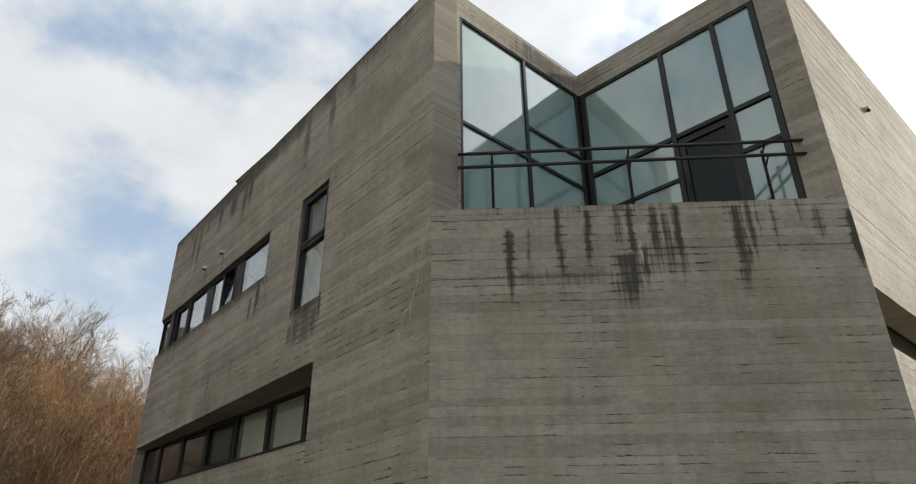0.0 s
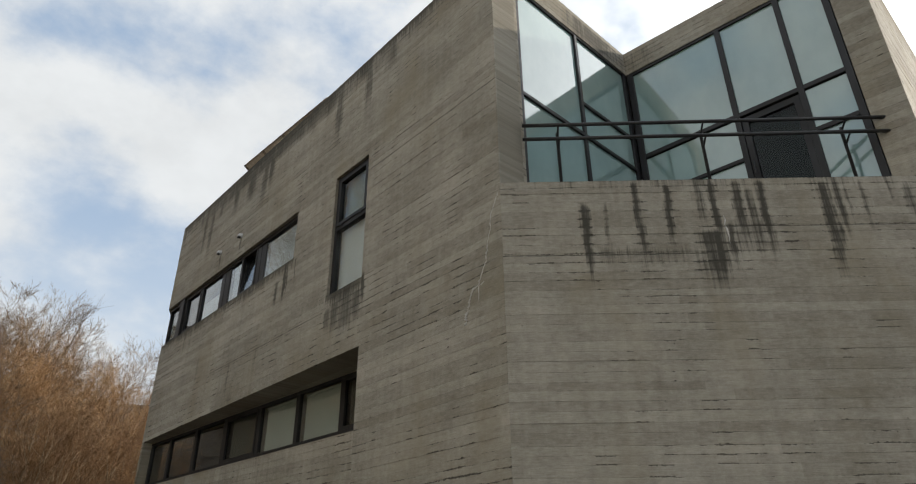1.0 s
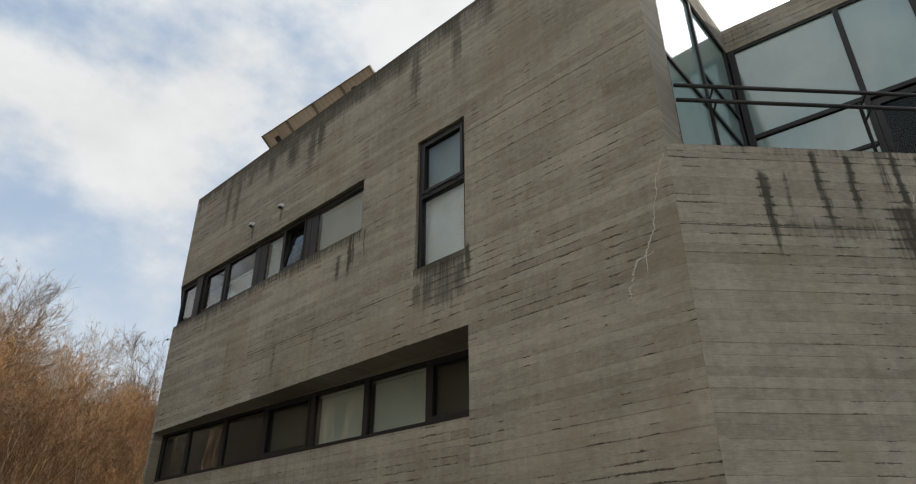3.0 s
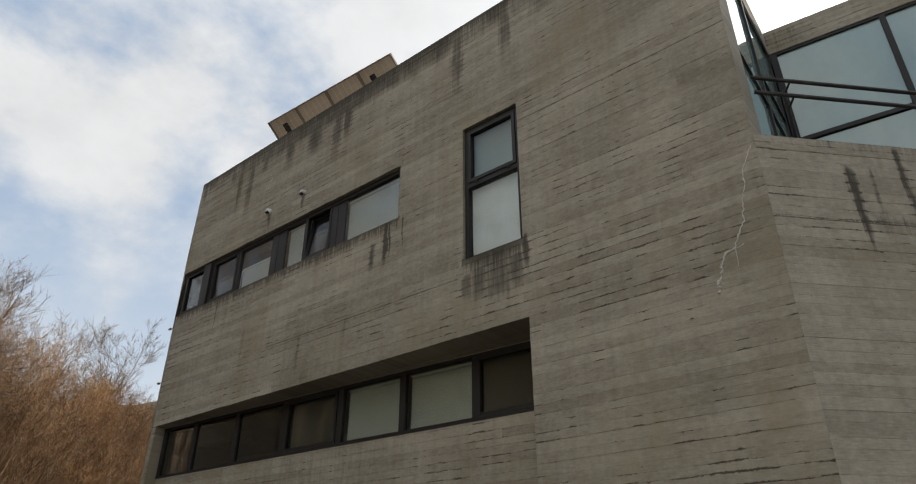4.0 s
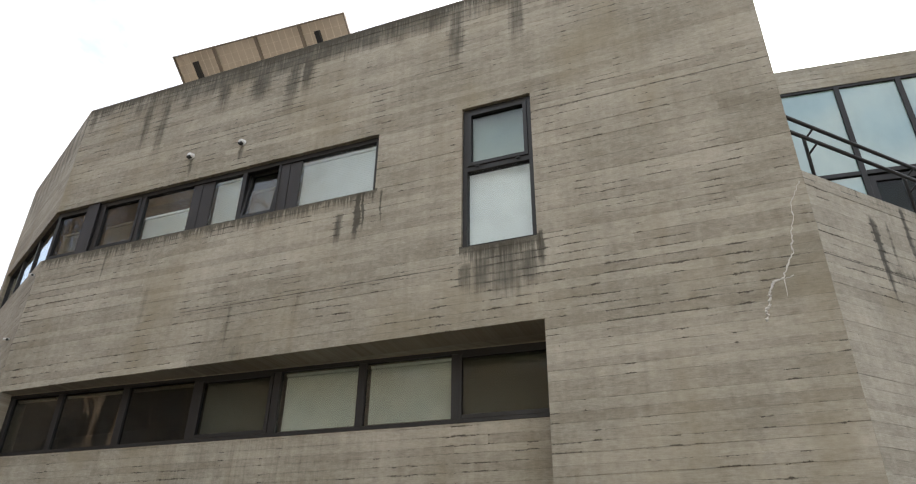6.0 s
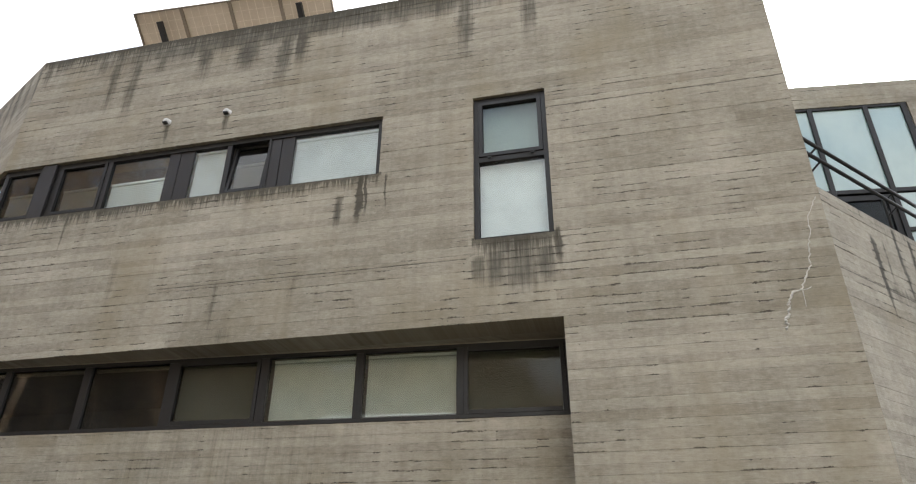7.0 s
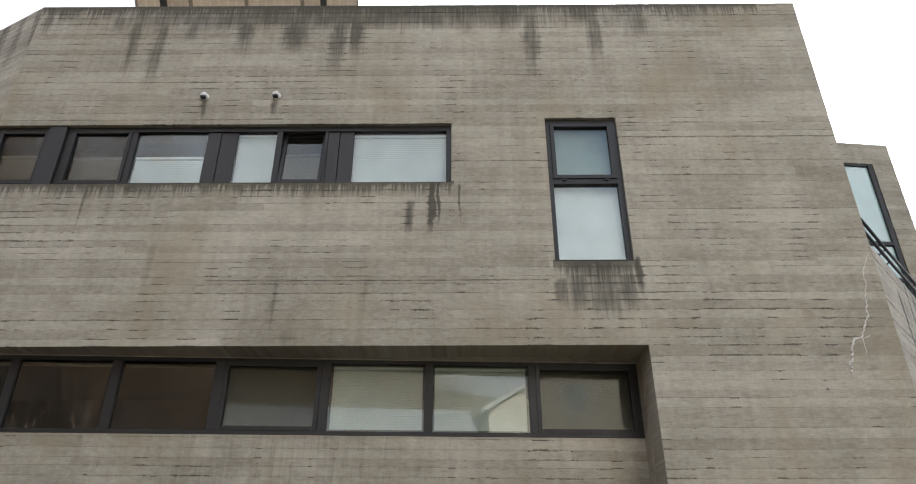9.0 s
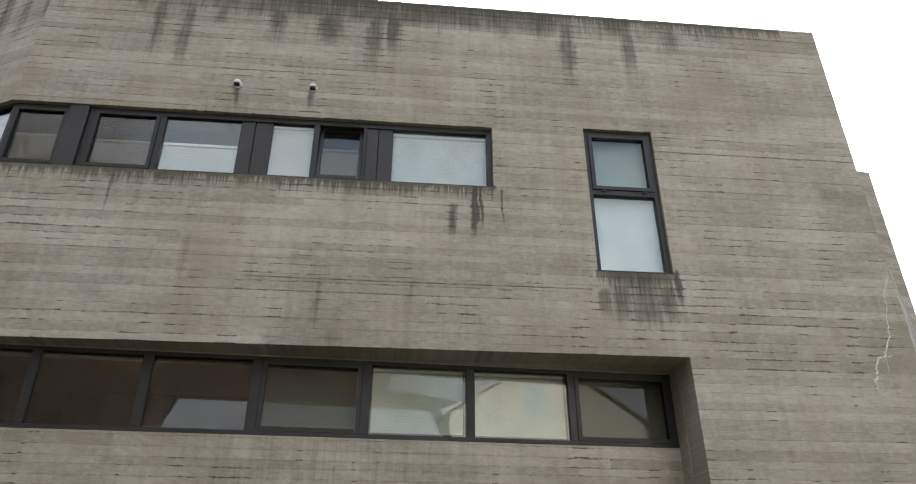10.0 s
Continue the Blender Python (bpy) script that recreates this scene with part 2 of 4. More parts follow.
def milk_glass(name, col):
    m, n = material(name)
    place = n.add("ShaderNodeNewGeometry").outputs["Position"]
    dirt = n.noise(place, 1.3, 5, 0.6, (1, 1, 0.6))
    colour = n.mix(n.ramp(dirt, 0.3, 0.75), rgb(*col), rgb(col[0] * 0.82, col[1] * 0.86, col[2] * 0.86))
    finish(n, colour, n.ramp(dirt, 0.3, 0.8, 0.03, 0.08), IOR=2.25)
    return m


def bark(name, lo, hi):
    m, n = material(name)
    place = n.add("ShaderNodeNewGeometry").outputs["Position"]
    rnd = n.add("ShaderNodeObjectInfo").outputs["Random"]
    f = n.math("ADD", n.math("MULTIPLY", n.noise(place, 1.2, 4, 0.6), 0.6), n.math("MULTIPLY", rnd, 0.4))
    finish(n, n.mix(n.ramp(f, 0.25, 0.75), rgb(*lo), rgb(*hi)), 0.9)
    return m


FRONT_DIR = Vector((3.732, -3.413, 0)).normalized()
FRONT_U = FRONT_DIR.x * 4.905 + FRONT_DIR.y * 6.05
SIDE_U = (0.0, 1.0)
TOP = 9.94
SIDE_STREAKS = [(16.89, .09, TOP, 9.39, .7), (16.6, .25, TOP, 9.6, .6), (15.83, .1, TOP, 9.38, .7), (15.57, .09, TOP, 8.31, .62), (15.19, .11, TOP, 8.11, .66), (14.76, .1, TOP, 9.15, .7),
                (13.98, .14, TOP, 8.93, .75), (13.25, .2, TOP, 8.92, .85), (13.0, .12, TOP, 9.36, .8), (12.65, .12, TOP, 8.39, .8), (12.39, .12, TOP, 8.81, .85), (11.75, .07, TOP, 9.35, .6),
                (10.81, .09, TOP, 9.34, .7), (10.28, .12, TOP, 9.39, .85), (9.91, .12, TOP, 8.38, .75), (9.18, .3, TOP, 9.56, .85), (9.01, .12, TOP, 8.68, .7), (8.37, .2, TOP, 9.21, .7), (7.64, .09, TOP, 9.6, .5),
                # The 12.9, 3.82 entry faintly darkens the recess wall below the lower windows.
                (12.6, 4.2, TOP, 9.45, .8), (8.0, 1.0, TOP, 9.6, .5), (9.33, .42, 5.77, 5.5, .75), (9.0, .16, 5.55, 5.12, .75), (9.25, .2, 5.55, 5.02, .8), (9.55, .16, 5.55, 5.08, .75), (9.75, .07, 5.5, 5.15, .7), (8.83, .05, 5.77, 5.3, .9), (13.08, .05, 5.5, 4.85, .46), (12.02, .04, 5.5, 5.1, .44), (12.87, .12, 4.87, 4.72, .4), (14.6, .06, 6.0, 5.2, .35), (12.9, 2.6, 3.82, 2.6, .22), (12.6, .95, 6.87, 6.68, .5), (15.2, 1.2, 6.87, 6.68, .5), (11.27, .035, 6.87, 6.15, 1.5), (11.20, .02, 6.87, 6.3, 1.2), (11.55, .06, 6.55, 6.15, .8), (10.93, .015, 6.80, 6.3, .8), (15.6, .03, 6.87, 6.1, .6),
                (14.37, .04, 8.17, 7.9, .75), (13.4, .05, 8.17, 7.95, .75)]
FRONT_STREAKS = [(.95, .05, 5.62, 4.58, .85), (1.19, .03, 5.62, 5.05, .7), (1.55, .05, 5.9, 4.62, .9), (1.90, .05, 5.85, 4.98, .9), (2.26, .05, 5.96, 5.3, .7), (2.42, .05, 5.95, 5.0, .85),
                 (2.33, .15, 5.25, 4.55, .9), (2.55, .05, 5.35, 4.7, .8), (2.70, .06, 5.9, 4.95, .85), (2.84, .05, 5.8, 5.0, .7), (2.98, .06, 5.9, 4.75, .9), (2.75, .28, 5.40, 4.95, .5),
                 (3.70, .07, 5.86, 4.62, 1.0), (3.84, .05, 5.95, 5.05, .75), (3.95, .03, 5.95, 5.3, .6), (4.14, .035, 5.9, 5.25, .6), (4.45, .03, 5.96, 5.5, .4), (4.65, .07, 5.85, 5.35, .6), (5.02, .06, 5.75, 4.85, .9),
                 (2.5, 2.4, 5.99, 5.88, .4), (1.6, .75, 5.06, 4.95, .45)]

def shifted(streaks, origin):
    return [(a + origin, b, c, d, e) for a, b, c, d, e in streaks]


M_SIDE = concrete("board_concrete_side", SIDE_U, SIDE_STREAKS, wash=1.0, deep=0.80, soft=1.0, dashes=0.54, lifts=((9.9, 13.9, 5.505), (6.05, 9.8, 7.55)),
                  fringes=((11.0, 17.0, 6.87, 0.34), (8.83, 9.83, 5.76, 0.55), (6.6, 17.03, TOP, 0.42)))
M_SMOOTH = concrete("smooth_concrete", (0.6, 0.8), joints=False)
M_FRONT = concrete("board_concrete_front", (FRONT_DIR.x, FRONT_DIR.y), shifted(FRONT_STREAKS, FRONT_U), wash=0.60, deep=0.90, soft=0.60, lifts=((FRONT_U, FRONT_U + 2.25, 5.0), (FRONT_U + 2.2, FRONT_U + 5.0, 5.33)))
M_RIGHT = concrete("board_concrete_right", (1.0, 0.055))
M_PIER = concrete("board_concrete_pier", (-0.1, 1.0), [(5.3, 0.6, 9.97, 9.6, 0.5)])
M_CHAMF = concrete("board_concrete_chamfer", (0.445, 0.895), [(17.45 + 0.4 * k, 0.1, 9.94, 8.8, 0.6) for k in range(9)])
M_FASCIA = concrete("board_concrete_fascia", (1.0, 0.03), [(7.6, 0.9, 9.97, 9.5, 0.9)])
M_FRAME = metal_paint("dark_bronze_aluminium", (0.011, 0.010, 0.010), 0.5)
M_PANEL = metal_paint("bronze_panel", (0.020, 0.018, 0.019), 0.5)
M_RAIL = metal_paint("dark_steel_paint", (0.022, 0.022, 0.024), 0.45)
M_GLASS = window_glass("window_glass", (0.92, 0.95, 0.95))
M_DARKGLASS = window_glass("tinted_window_glass", (0.56, 0.56, 0.52), 0.5)
M_DIMGLASS = window_glass("tinted_reflecting_glass", (0.60, 0.59, 0.55), 1.0)
M_DOORGLASS = window_glass("dark_door_glass", (0.30, 0.40, 0.39), 0.4)
M_LOWGLASS = window_glass("greenish_window_glass", (0.86, 0.885, 0.855))
M_TEAL = window_glass("teal_window_glass", (0.74, 0.79, 0.775))
M_MILK = milk_glass("milky_green_glass", (0.31, 0.435, 0.415))
M_BLIND = plain("white_blind", (0.66, 0.68, 0.66), (0.78, 0.79, 0.76), 0.6, 3.0, 0.05)
M_ROOM = plain("room_paint", (0.20, 0.19, 0.17), (0.30, 0.28, 0.25), 0.8)
M_ROOF = plain("roof_gravel", (0.18, 0.17, 0.16), (0.32, 0.31, 0.29), 0.95, 12.0, 0.5)
M_PVBACK = plain("pale_panel_back", (0.54, 0.465, 0.375), (0.64, 0.555, 0.455), 0.55, 2.0, 0.05)
M_PVFRAME = plain("brown_panel_frame", (0.20, 0.165, 0.13), (0.27, 0.225, 0.18), 0.5)
M_PVLINE = plain("pale_cell_gap", (0.66, 0.58, 0.49), (0.74, 0.66, 0.56), 0.5)
M_STEEL = metal_paint("galvanised_steel", (0.30, 0.29, 0.28), 0.4)
M_CAP = plain("white_vent_metal", (0.55, 0.55, 0.54), (0.75, 0.75, 0.74), 0.4, 20.0, 0.05)
M_DARK = plain("black_plastic", (0.012, 0.012, 0.012), (0.025, 0.025, 0.025), 0.5)
M_LIME = plain("lime_bloom", (0.50, 0.48, 0.44), (0.72, 0.70, 0.66), 0.9, 30.0, 0.4)
M_BARK = bark("bare_branch_bark", (0.24, 0.18, 0.11), (0.62, 0.50, 0.34))
M_TWIG = bark("fine_twig_bark", (0.175, 0.102, 0.050), (0.45, 0.285, 0.145))
M_GREY = bark("grey_twig_bark", (0.16, 0.118, 0.08), (0.33, 0.25, 0.175))
M_GROUND = plain("leaf_litter_ground", (0.034, 0.029, 0.022), (0.082, 0.066, 0.044), 0.95, 0.35, 0.6)
M_STUCCO = plain("cream_render", (0.72, 0.68, 0.56), (0.80, 0.77, 0.66), 0.85, 2.0, 0.1)
M_SEAM = plain("grey_seam_metal", (0.34, 0.35, 0.36), (0.46, 0.47, 0.48), 0.4, 2.0, 0.05)


# ---- mesh helpers ----
def mesh_of(name, bm, mat, smooth=False):
    me = bpy.data.meshes.new(name)
    bm.normal_update()
    bm.to_mesh(me)
    bm.free()
    me.materials.append(mat)
    if smooth:
        me.polygons.foreach_set("use_smooth", [True] * len(me.polygons))
    return me


def part(name, bm, mat, parent=None, label="", smooth=False):
    ob = new(name, mesh_of(name, bm, mat, smooth))
    if parent is not None:
        ob.parent = parent
    if label:
        tagged(ob, label)
    return ob


def thing(name, label, category, group="", kind="", at=None):
    ob = new(name)
    ob.empty_display_size = 0.2
    if at is not None:
        ob.matrix_basis = at
    return tagged(ob, label, category, group, kind)


def box(bm, lo, hi, m=None, bevel=0.0):
    lo, hi = Vector(lo), Vector(hi)
    mat = Matrix.Translation((lo + hi) / 2) @ Matrix.Diagonal((*(hi - lo), 1))
    if m is not None:
        mat = m @ mat
    made = bmesh.ops.create_cube(bm, size=1, matrix=mat)
    if bevel:
        edges = list({e for v in made["verts"] for e in v.link_edges})
        bmesh.ops.bevel(bm, geom=edges, offset=bevel, segments=1, affect="EDGES", profile=0.5)
    return bm


def boxed(lo, hi, m=None, bevel=0.0):
    return box(bmesh.new(), lo, hi, m, bevel)


def tube(bm, points, radius, sides=10, radii=None, caps=True):
    """A round bar along points."""
    pts = [Vector(p) for p in points]
    rings = []
    for i, p in enumerate(pts):
        d = (pts[min(i + 1, len(pts) - 1)] - pts[max(i - 1, 0)]).normalized()
        a = d.cross(Vector((0, 0, 1)))
        if a.length < 1e-3:
            a = d.cross(Vector((1, 0, 0)))
        a.normalize()
        b = d.cross(a).normalized()
        r = radii[i] if radii else radius
        rings.append([bm.verts.new(p + r * (math.cos(k * math.tau / sides) * a + math.sin(k * math.tau / sides) * b)) for k in range(sides)])
    for r0, r1 in zip(rings, rings[1:]):
        for k in range(sides):
            bm.faces.new((r0[k], r0[(k + 1) % sides], r1[(k + 1) % sides], r1[k]))
    if caps:
        bm.faces.new(rings[0][::-1]), bm.faces.new(rings[-1])
    return bm


def prism(outline, z0, z1):
    """An upright prism over a plan outline (counter-clockwise)."""
    bm = bmesh.new()
    lo = [bm.verts.new((x, y, z0)) for x, y in outline]
    hi = [bm.verts.new((x, y, z1)) for x, y in outline]
    bm.faces.new(lo[::-1]), bm.faces.new(hi)
    for i in range(len(lo)):
        j = (i + 1) % len(lo)
        bm.faces.new((lo[i], lo[j], hi[j], hi[i]))
    return bm


def plan_frame(p0, p1):
    """Axes of a wall: x along p0 to p1, y into the building (to the left of that way), z up."""
    a, b = Vector((*p0, 0)), Vector((*p1, 0))
    d = (b - a).normalized()
    return Matrix(((d.x, -d.y, 0, a.x), (d.y, d.x, 0, a.y), (0, 0, 1, 0), (0, 0, 0, 1))), (b - a).length


def wall_mesh(length, z0, z1, thick, holes=()):
    """A wall in its own axes, outer face at y = 0, with holes (u0, u1, z0, z1) right through."""
    us = sorted({0.0, length, *(min(max(h[i], 0.0), length) for h in holes for i in (0, 1))})
    zs = sorted({z0, z1, *(min(max(h[i], z0), z1) for h in holes for i in (2, 3))})
    bm, cache = bmesh.new(), {}

    def vert(u, y, z):
        key = (round(u, 4), round(y, 4), round(z, 4))
        if key not in cache:
            cache[key] = bm.verts.new(key)
        return cache[key]

    def solid(i, j):
        if not (0 <= i < len(us) - 1 and 0 <= j < len(zs) - 1):
            return False
        u, z = (us[i] + us[i + 1]) / 2, (zs[j] + zs[j + 1]) / 2
        return not any(h[0] < u < h[1] and h[2] < z < h[3] for h in holes)

    for i in range(len(us) - 1):
        for j in range(len(zs) - 1):
            if not solid(i, j):
                continue
            a, b, c, d = us[i], us[i + 1], zs[j], zs[j + 1]
            bm.faces.new([vert(*p) for p in ((a, 0, c), (b, 0, c), (b, 0, d), (a, 0, d))])
            bm.faces.new([vert(*p) for p in ((a, thick, c), (a, thick, d), (b, thick, d), (b, thick, c))])
            if not solid(i - 1, j):
                bm.faces.new([vert(*p) for p in ((a, 0, c), (a, 0, d), (a, thick, d), (a, thick, c))])
            if not solid(i + 1, j):
                bm.faces.new([vert(*p) for p in ((b, 0, c), (b, thick, c), (b, thick, d), (b, 0, d))])
            if not solid(i, j - 1):
                bm.faces.new([vert(*p) for p in ((a, 0, c), (a, thick, c), (b, thick, c), (b, 0, c))])
            if not solid(i, j + 1):
                bm.faces.new([vert(*p) for p in ((a, 0, d), (b, 0, d), (b, thick, d), (a, thick, d))])
    return bm


def wall(name, label, p0, p1, z0, z1, thick, mat, holes=()):
    m, length = plan_frame(p0, p1)
    ob = new(name, mesh_of(name, wall_mesh(length, z0, z1, thick, holes), mat))
    ob.matrix_basis = m
    tagged(ob, label, "wall", kind="structure")
    return ob, length


BOARDS = []     # (wall, material, length, z0, z1, holes, board length), laid at the end of the file


# ---- the building: plan ----
ROOF, WING = 9.94, 10.07
A, B, C = (4.905, 6.05), (4.905, 17.03), (6.53, 20.30)
V, F = (8.258, 6.206), (8.637, 2.637)
D, E, G = (9.0, 22.5), (16.0, 22.5), (16.0, 3.10)

SIDE_HOLES = [(17.03 - 9.805, 17.03 - 8.87, 5.75, 7.86),          # tall window
              (-1.0, 17.03 - 11.035, 6.86, 7.78),                  # upper strip, runs round the corner
              (17.03 - 16.93, 17.03 - 8.835, -1.0, 4.71)]          # lower recess
side, side_len = wall("wall_west", "grey board-marked concrete wall with dark run-off stains", B, A, 0, ROOF, 0.42, M_SIDE, SIDE_HOLES)
BOARDS.append((side, M_SIDE, side_len, 2.3, ROOF, SIDE_HOLES, 3.3))

front, front_len = wall("wall_terrace_front", "stained board-marked concrete wall under the terrace", A, F, 0, 5.96, 0.25, M_FRONT)
BOARDS.append((front, M_FRONT, front_len, 2.3, 5.96, [], 2.4))

RIGHT_HOLES = [(-1.0, 6.5, 4.06, 4.78)]
right, right_len = wall("wall_south", "sunlit board-marked concrete wall", F, G, 0, WING, 0.35, M_RIGHT, RIGHT_HOLES)
BOARDS.append((right, M_RIGHT, right_len, 2.8, WING, RIGHT_HOLES, 3.3))

m, ch_len = plan_frame(C, B)
CH_HOLES = [(0.35, ch_len + 1, 6.86, 7.78)]
chamf, ch_len = wall("wall_northwest", "grey board-marked concrete wall, bent away at the corner", C, B, 0, ROOF, 0.3, M_CHAMF, CH_HOLES)
BOARDS.append((chamf, M_CHAMF, ch_len, 2.3, ROOF, CH_HOLES, 2.2))

for nm, p, q in (("wall_north", D, C), ("wall_back", E, D), ("wall_east", G, E)):
    wall(nm, "plain concrete wall", p, q, 0, ROOF, 0.3, M_CHAMF)

tagged(part("wall_slot", prism([(8.95, 3.2), (15.3, 3.62), (15.3, 3.75), (8.95, 3.33)], 3.9, 5.0), M_SMOOTH), "concrete wall at the back of the low slot", "wall", kind="structure")

# terrace: pier of the side wall, corner pier, bands above the glass
pier_a, pa_len = wall("wall_pier_west", "narrow concrete pier beside the terrace glass", (A[0] + 0.40, A[1] + 0.012), (5.40, 6.071), 5.7, ROOF, 0.3, M_FASCIA)
band_a, ba_len = wall("trim_band_west", "concrete roof band above the terrace glass, stained dark", (5.33, 6.07), V, 9.60, WING, 0.3, M_FASCIA)
band_b, bb_len = wall("trim_band_east", "concrete roof band above the terrace glass", V, F, 9.60, WING, 0.3, M_PIER)
t_pier = 0.118
PB = (V[0] + (F[0] - V[0]) * (1 - t_pier), V[1] + (F[1] - V[1]) * (1 - t_pier))
pier_b, pb_len = wall("wall_pier_south", "concrete pier beside the terrace glass", PB, F, 5.6, 9.60, 0.36, M_PIER)
for w, mt, ln, z0, z1 in ((band_a, M_FASCIA, ba_len, 9.60, WING), (band_b, M_PIER, bb_len, 9.60, WING), (pier_b, M_PIER, pb_len, 5.97, 9.60), (pier_a, M_FASCIA, pa_len, 5.97, 9.60)):
    BOARDS.append((w, mt, ln, z0, z1, [], 3.0))

tagged(part("trim_valley", prism([(8.35, 6.30), (8.65, 6.30), (8.65, 6.6), (8.35, 6.6)], 9.2, 10.06), M_FASCIA), "concrete corner block where the roof bands meet", "roof", kind="structure")
tagged(part("terrace_floor", prism([(5.1, 6.2), A, F, (9.0, 2.9), (9.0, 6.4)], 5.62, 5.8), M_ROOF), "grey concrete terrace floor", "floor", kind="structure")
tagged(part("roof", prism([(5.2, 6.3), (8.4, 6.4), (8.75, 2.95), (15.8, 3.3), (15.8, 22.3), (9.1, 22.3), (6.8, 20.2), (5.2, 17.0)], 9.5, 9.75), M_ROOF),
       "flat gravel roof behind a concrete upstand", "roof", kind="structure")
for k, z in enumerate((5.1, 2.2)):
    tagged(part("ceiling_%d" % (k + 1), prism([(5.7, 6.5), (8.9, 6.5), (9.1, 3.2), (15.8, 3.4), (15.8, 22.3), (9.1, 22.3), (6.9, 20.2), (5.7, 16.5)], z, z + 0.3), M_ROOM),
           "plain floor slab inside", "ceiling", kind="structure")
tagged(part("wall_inside", boxed((8.6, 6.8, 0), (8.75, 20.5, 9.5)), M_ROOM), "plain painted partition inside", "wall", kind="structure")

# lower recess: back wall, soffit
RB0, RB1 = (5.09, 16.93), (5.55, 8.84)
LOW_Z = (3.825, 4.695)
rback, rb_len = wall("wall_recess", "board-marked concrete wall under the lower windows", RB0, RB1, 0, 5.0, 0.25, M_SIDE, [(0.03, 8.08, LOW_Z[0], LOW_Z[1])])
BOARDS.append((rback, M_SIDE, rb_len, 2.3, LOW_Z[0], [], 2.8))
tagged(part("trim_soffit", prism([(5.28, 16.93), (5.32, 16.93), (6.0, 8.84), (5.28, 8.84)][::-1], 4.712, 4.9), M_SMOOTH), "concrete soffit over the lower windows", "soffit", kind="structure")
tagged(part("trim_jamb", prism([(5.30, 8.60), (6.0, 8.60), (6.0, 8.84), (5.30, 8.84)], 0, 4.9), M_SMOOTH), "concrete jamb of the window recess", "jamb", kind="structure")


# ---- windows ----
def window(name, label, p0, p1, z0, z1, depth, cells, glass_default=M_GLASS, head=0.0, tinted=M_DARKGLASS):
    """A strip of cells in the wall axes p0 to p1. cells: (u0, u1, kind). kinds: pane, dark, sash, panel."""
    m, length = plan_frame(p0, p1)
    top = thing(name, label, "window", kind="structure", at=m)
    f = 0.045
    bm = bmesh.new()
    box(bm, (0, depth - 0.03, z1 - f - head), (length, depth + 0.05, z1 - 0.002))
    box(bm, (0, depth - 0.03, z0 + 0.002), (length, depth + 0.05, z0 + f))
    part("window_frame", bm, M_FRAME, top)
    for a, b in zip([0.0] + [c[1] for c in cells], [c[0] for c in cells] + [length]):
        if b - a > 0.01:
            part("mullion", boxed((a, depth - 0.025, z0 + f), (b, depth + 0.045, z1 - f), bevel=0.004), M_FRAME, top)
    for a, b, kind in cells:
        if kind == "post":
            part("panel", boxed((a, depth - 0.07, z0 + 0.004), (b, depth - 0.032, z1 - 0.004), bevel=0.003), M_PANEL, top, "dark bronze metal panel standing proud")
            part("mullion", boxed((a, depth - 0.029, z0 + f), (b, depth + 0.03, z1 - f)), M_FRAME, top)
            continue
        if kind == "panel":
            seam = a + 0.45 * (b - a)
            part("panel", boxed((a, depth - 0.012, z0 + f), (seam - 0.004, depth + 0.03, z1 - f), bevel=0.003), M_PANEL, top, "dark bronze metal panel")
            part("panel", boxed((seam + 0.004, depth - 0.008, z0 + f), (b, depth + 0.03, z1 - f), bevel=0.003), M_PANEL, top, "dark bronze metal panel")
            continue
        g = 0.0
        if kind == "hopper":
            tilt = pose(0, depth - 0.01, z0 + f, -7, 0, 0)
            h, g = z1 - z0 - 2 * f, 0.05
            bm = bmesh.new()
            for lo, hi in (((a, 0), (a + g, h)), ((b - g, 0), (b, h)), ((a + g, 0), (b - g, g)), ((a + g, h - g), (b - g, h))):
                box(bm, (lo[0] + 0.004, -0.02, lo[1] + 0.002), (hi[0] - 0.004, 0.03, hi[1] - 0.002), tilt)
            sash = part("sash", bm, M_FRAME, top, "dark bronze opening sash tilted inwards")
            part("pane", boxed((a + g, 0.006, g), (b - g, 0.014, h - g), tilt), tinted, sash).visible_shadow = False
            continue
        if kind.startswith("sash"):
            g = 0.05
            bm = bmesh.new()
            for lo, hi in (((a, z0 + f), (a + g, z1 - f)), ((b - g, z0 + f), (b, z1 - f)), ((a + g, z0 + f), (b - g, z0 + f + g)), ((a + g, z1 - f - g), (b - g, z1 - f))):
                box(bm, (lo[0] + 0.002, depth - 0.035, lo[1] + 0.002), (hi[0] - 0.002, depth + 0.02, hi[1] - 0.002))
            part("sash", bm, M_FRAME, top, "dark bronze opening sash")
        pane = part("pane", boxed((a + g, depth + 0.006, z0 + f + g), (b - g, depth + 0.014, z1 - f - g)), M_DIMGLASS if kind == "pane_dark" else tinted if "dark" in kind else glass_default, top)
        pane.visible_shadow = False
    return top, m


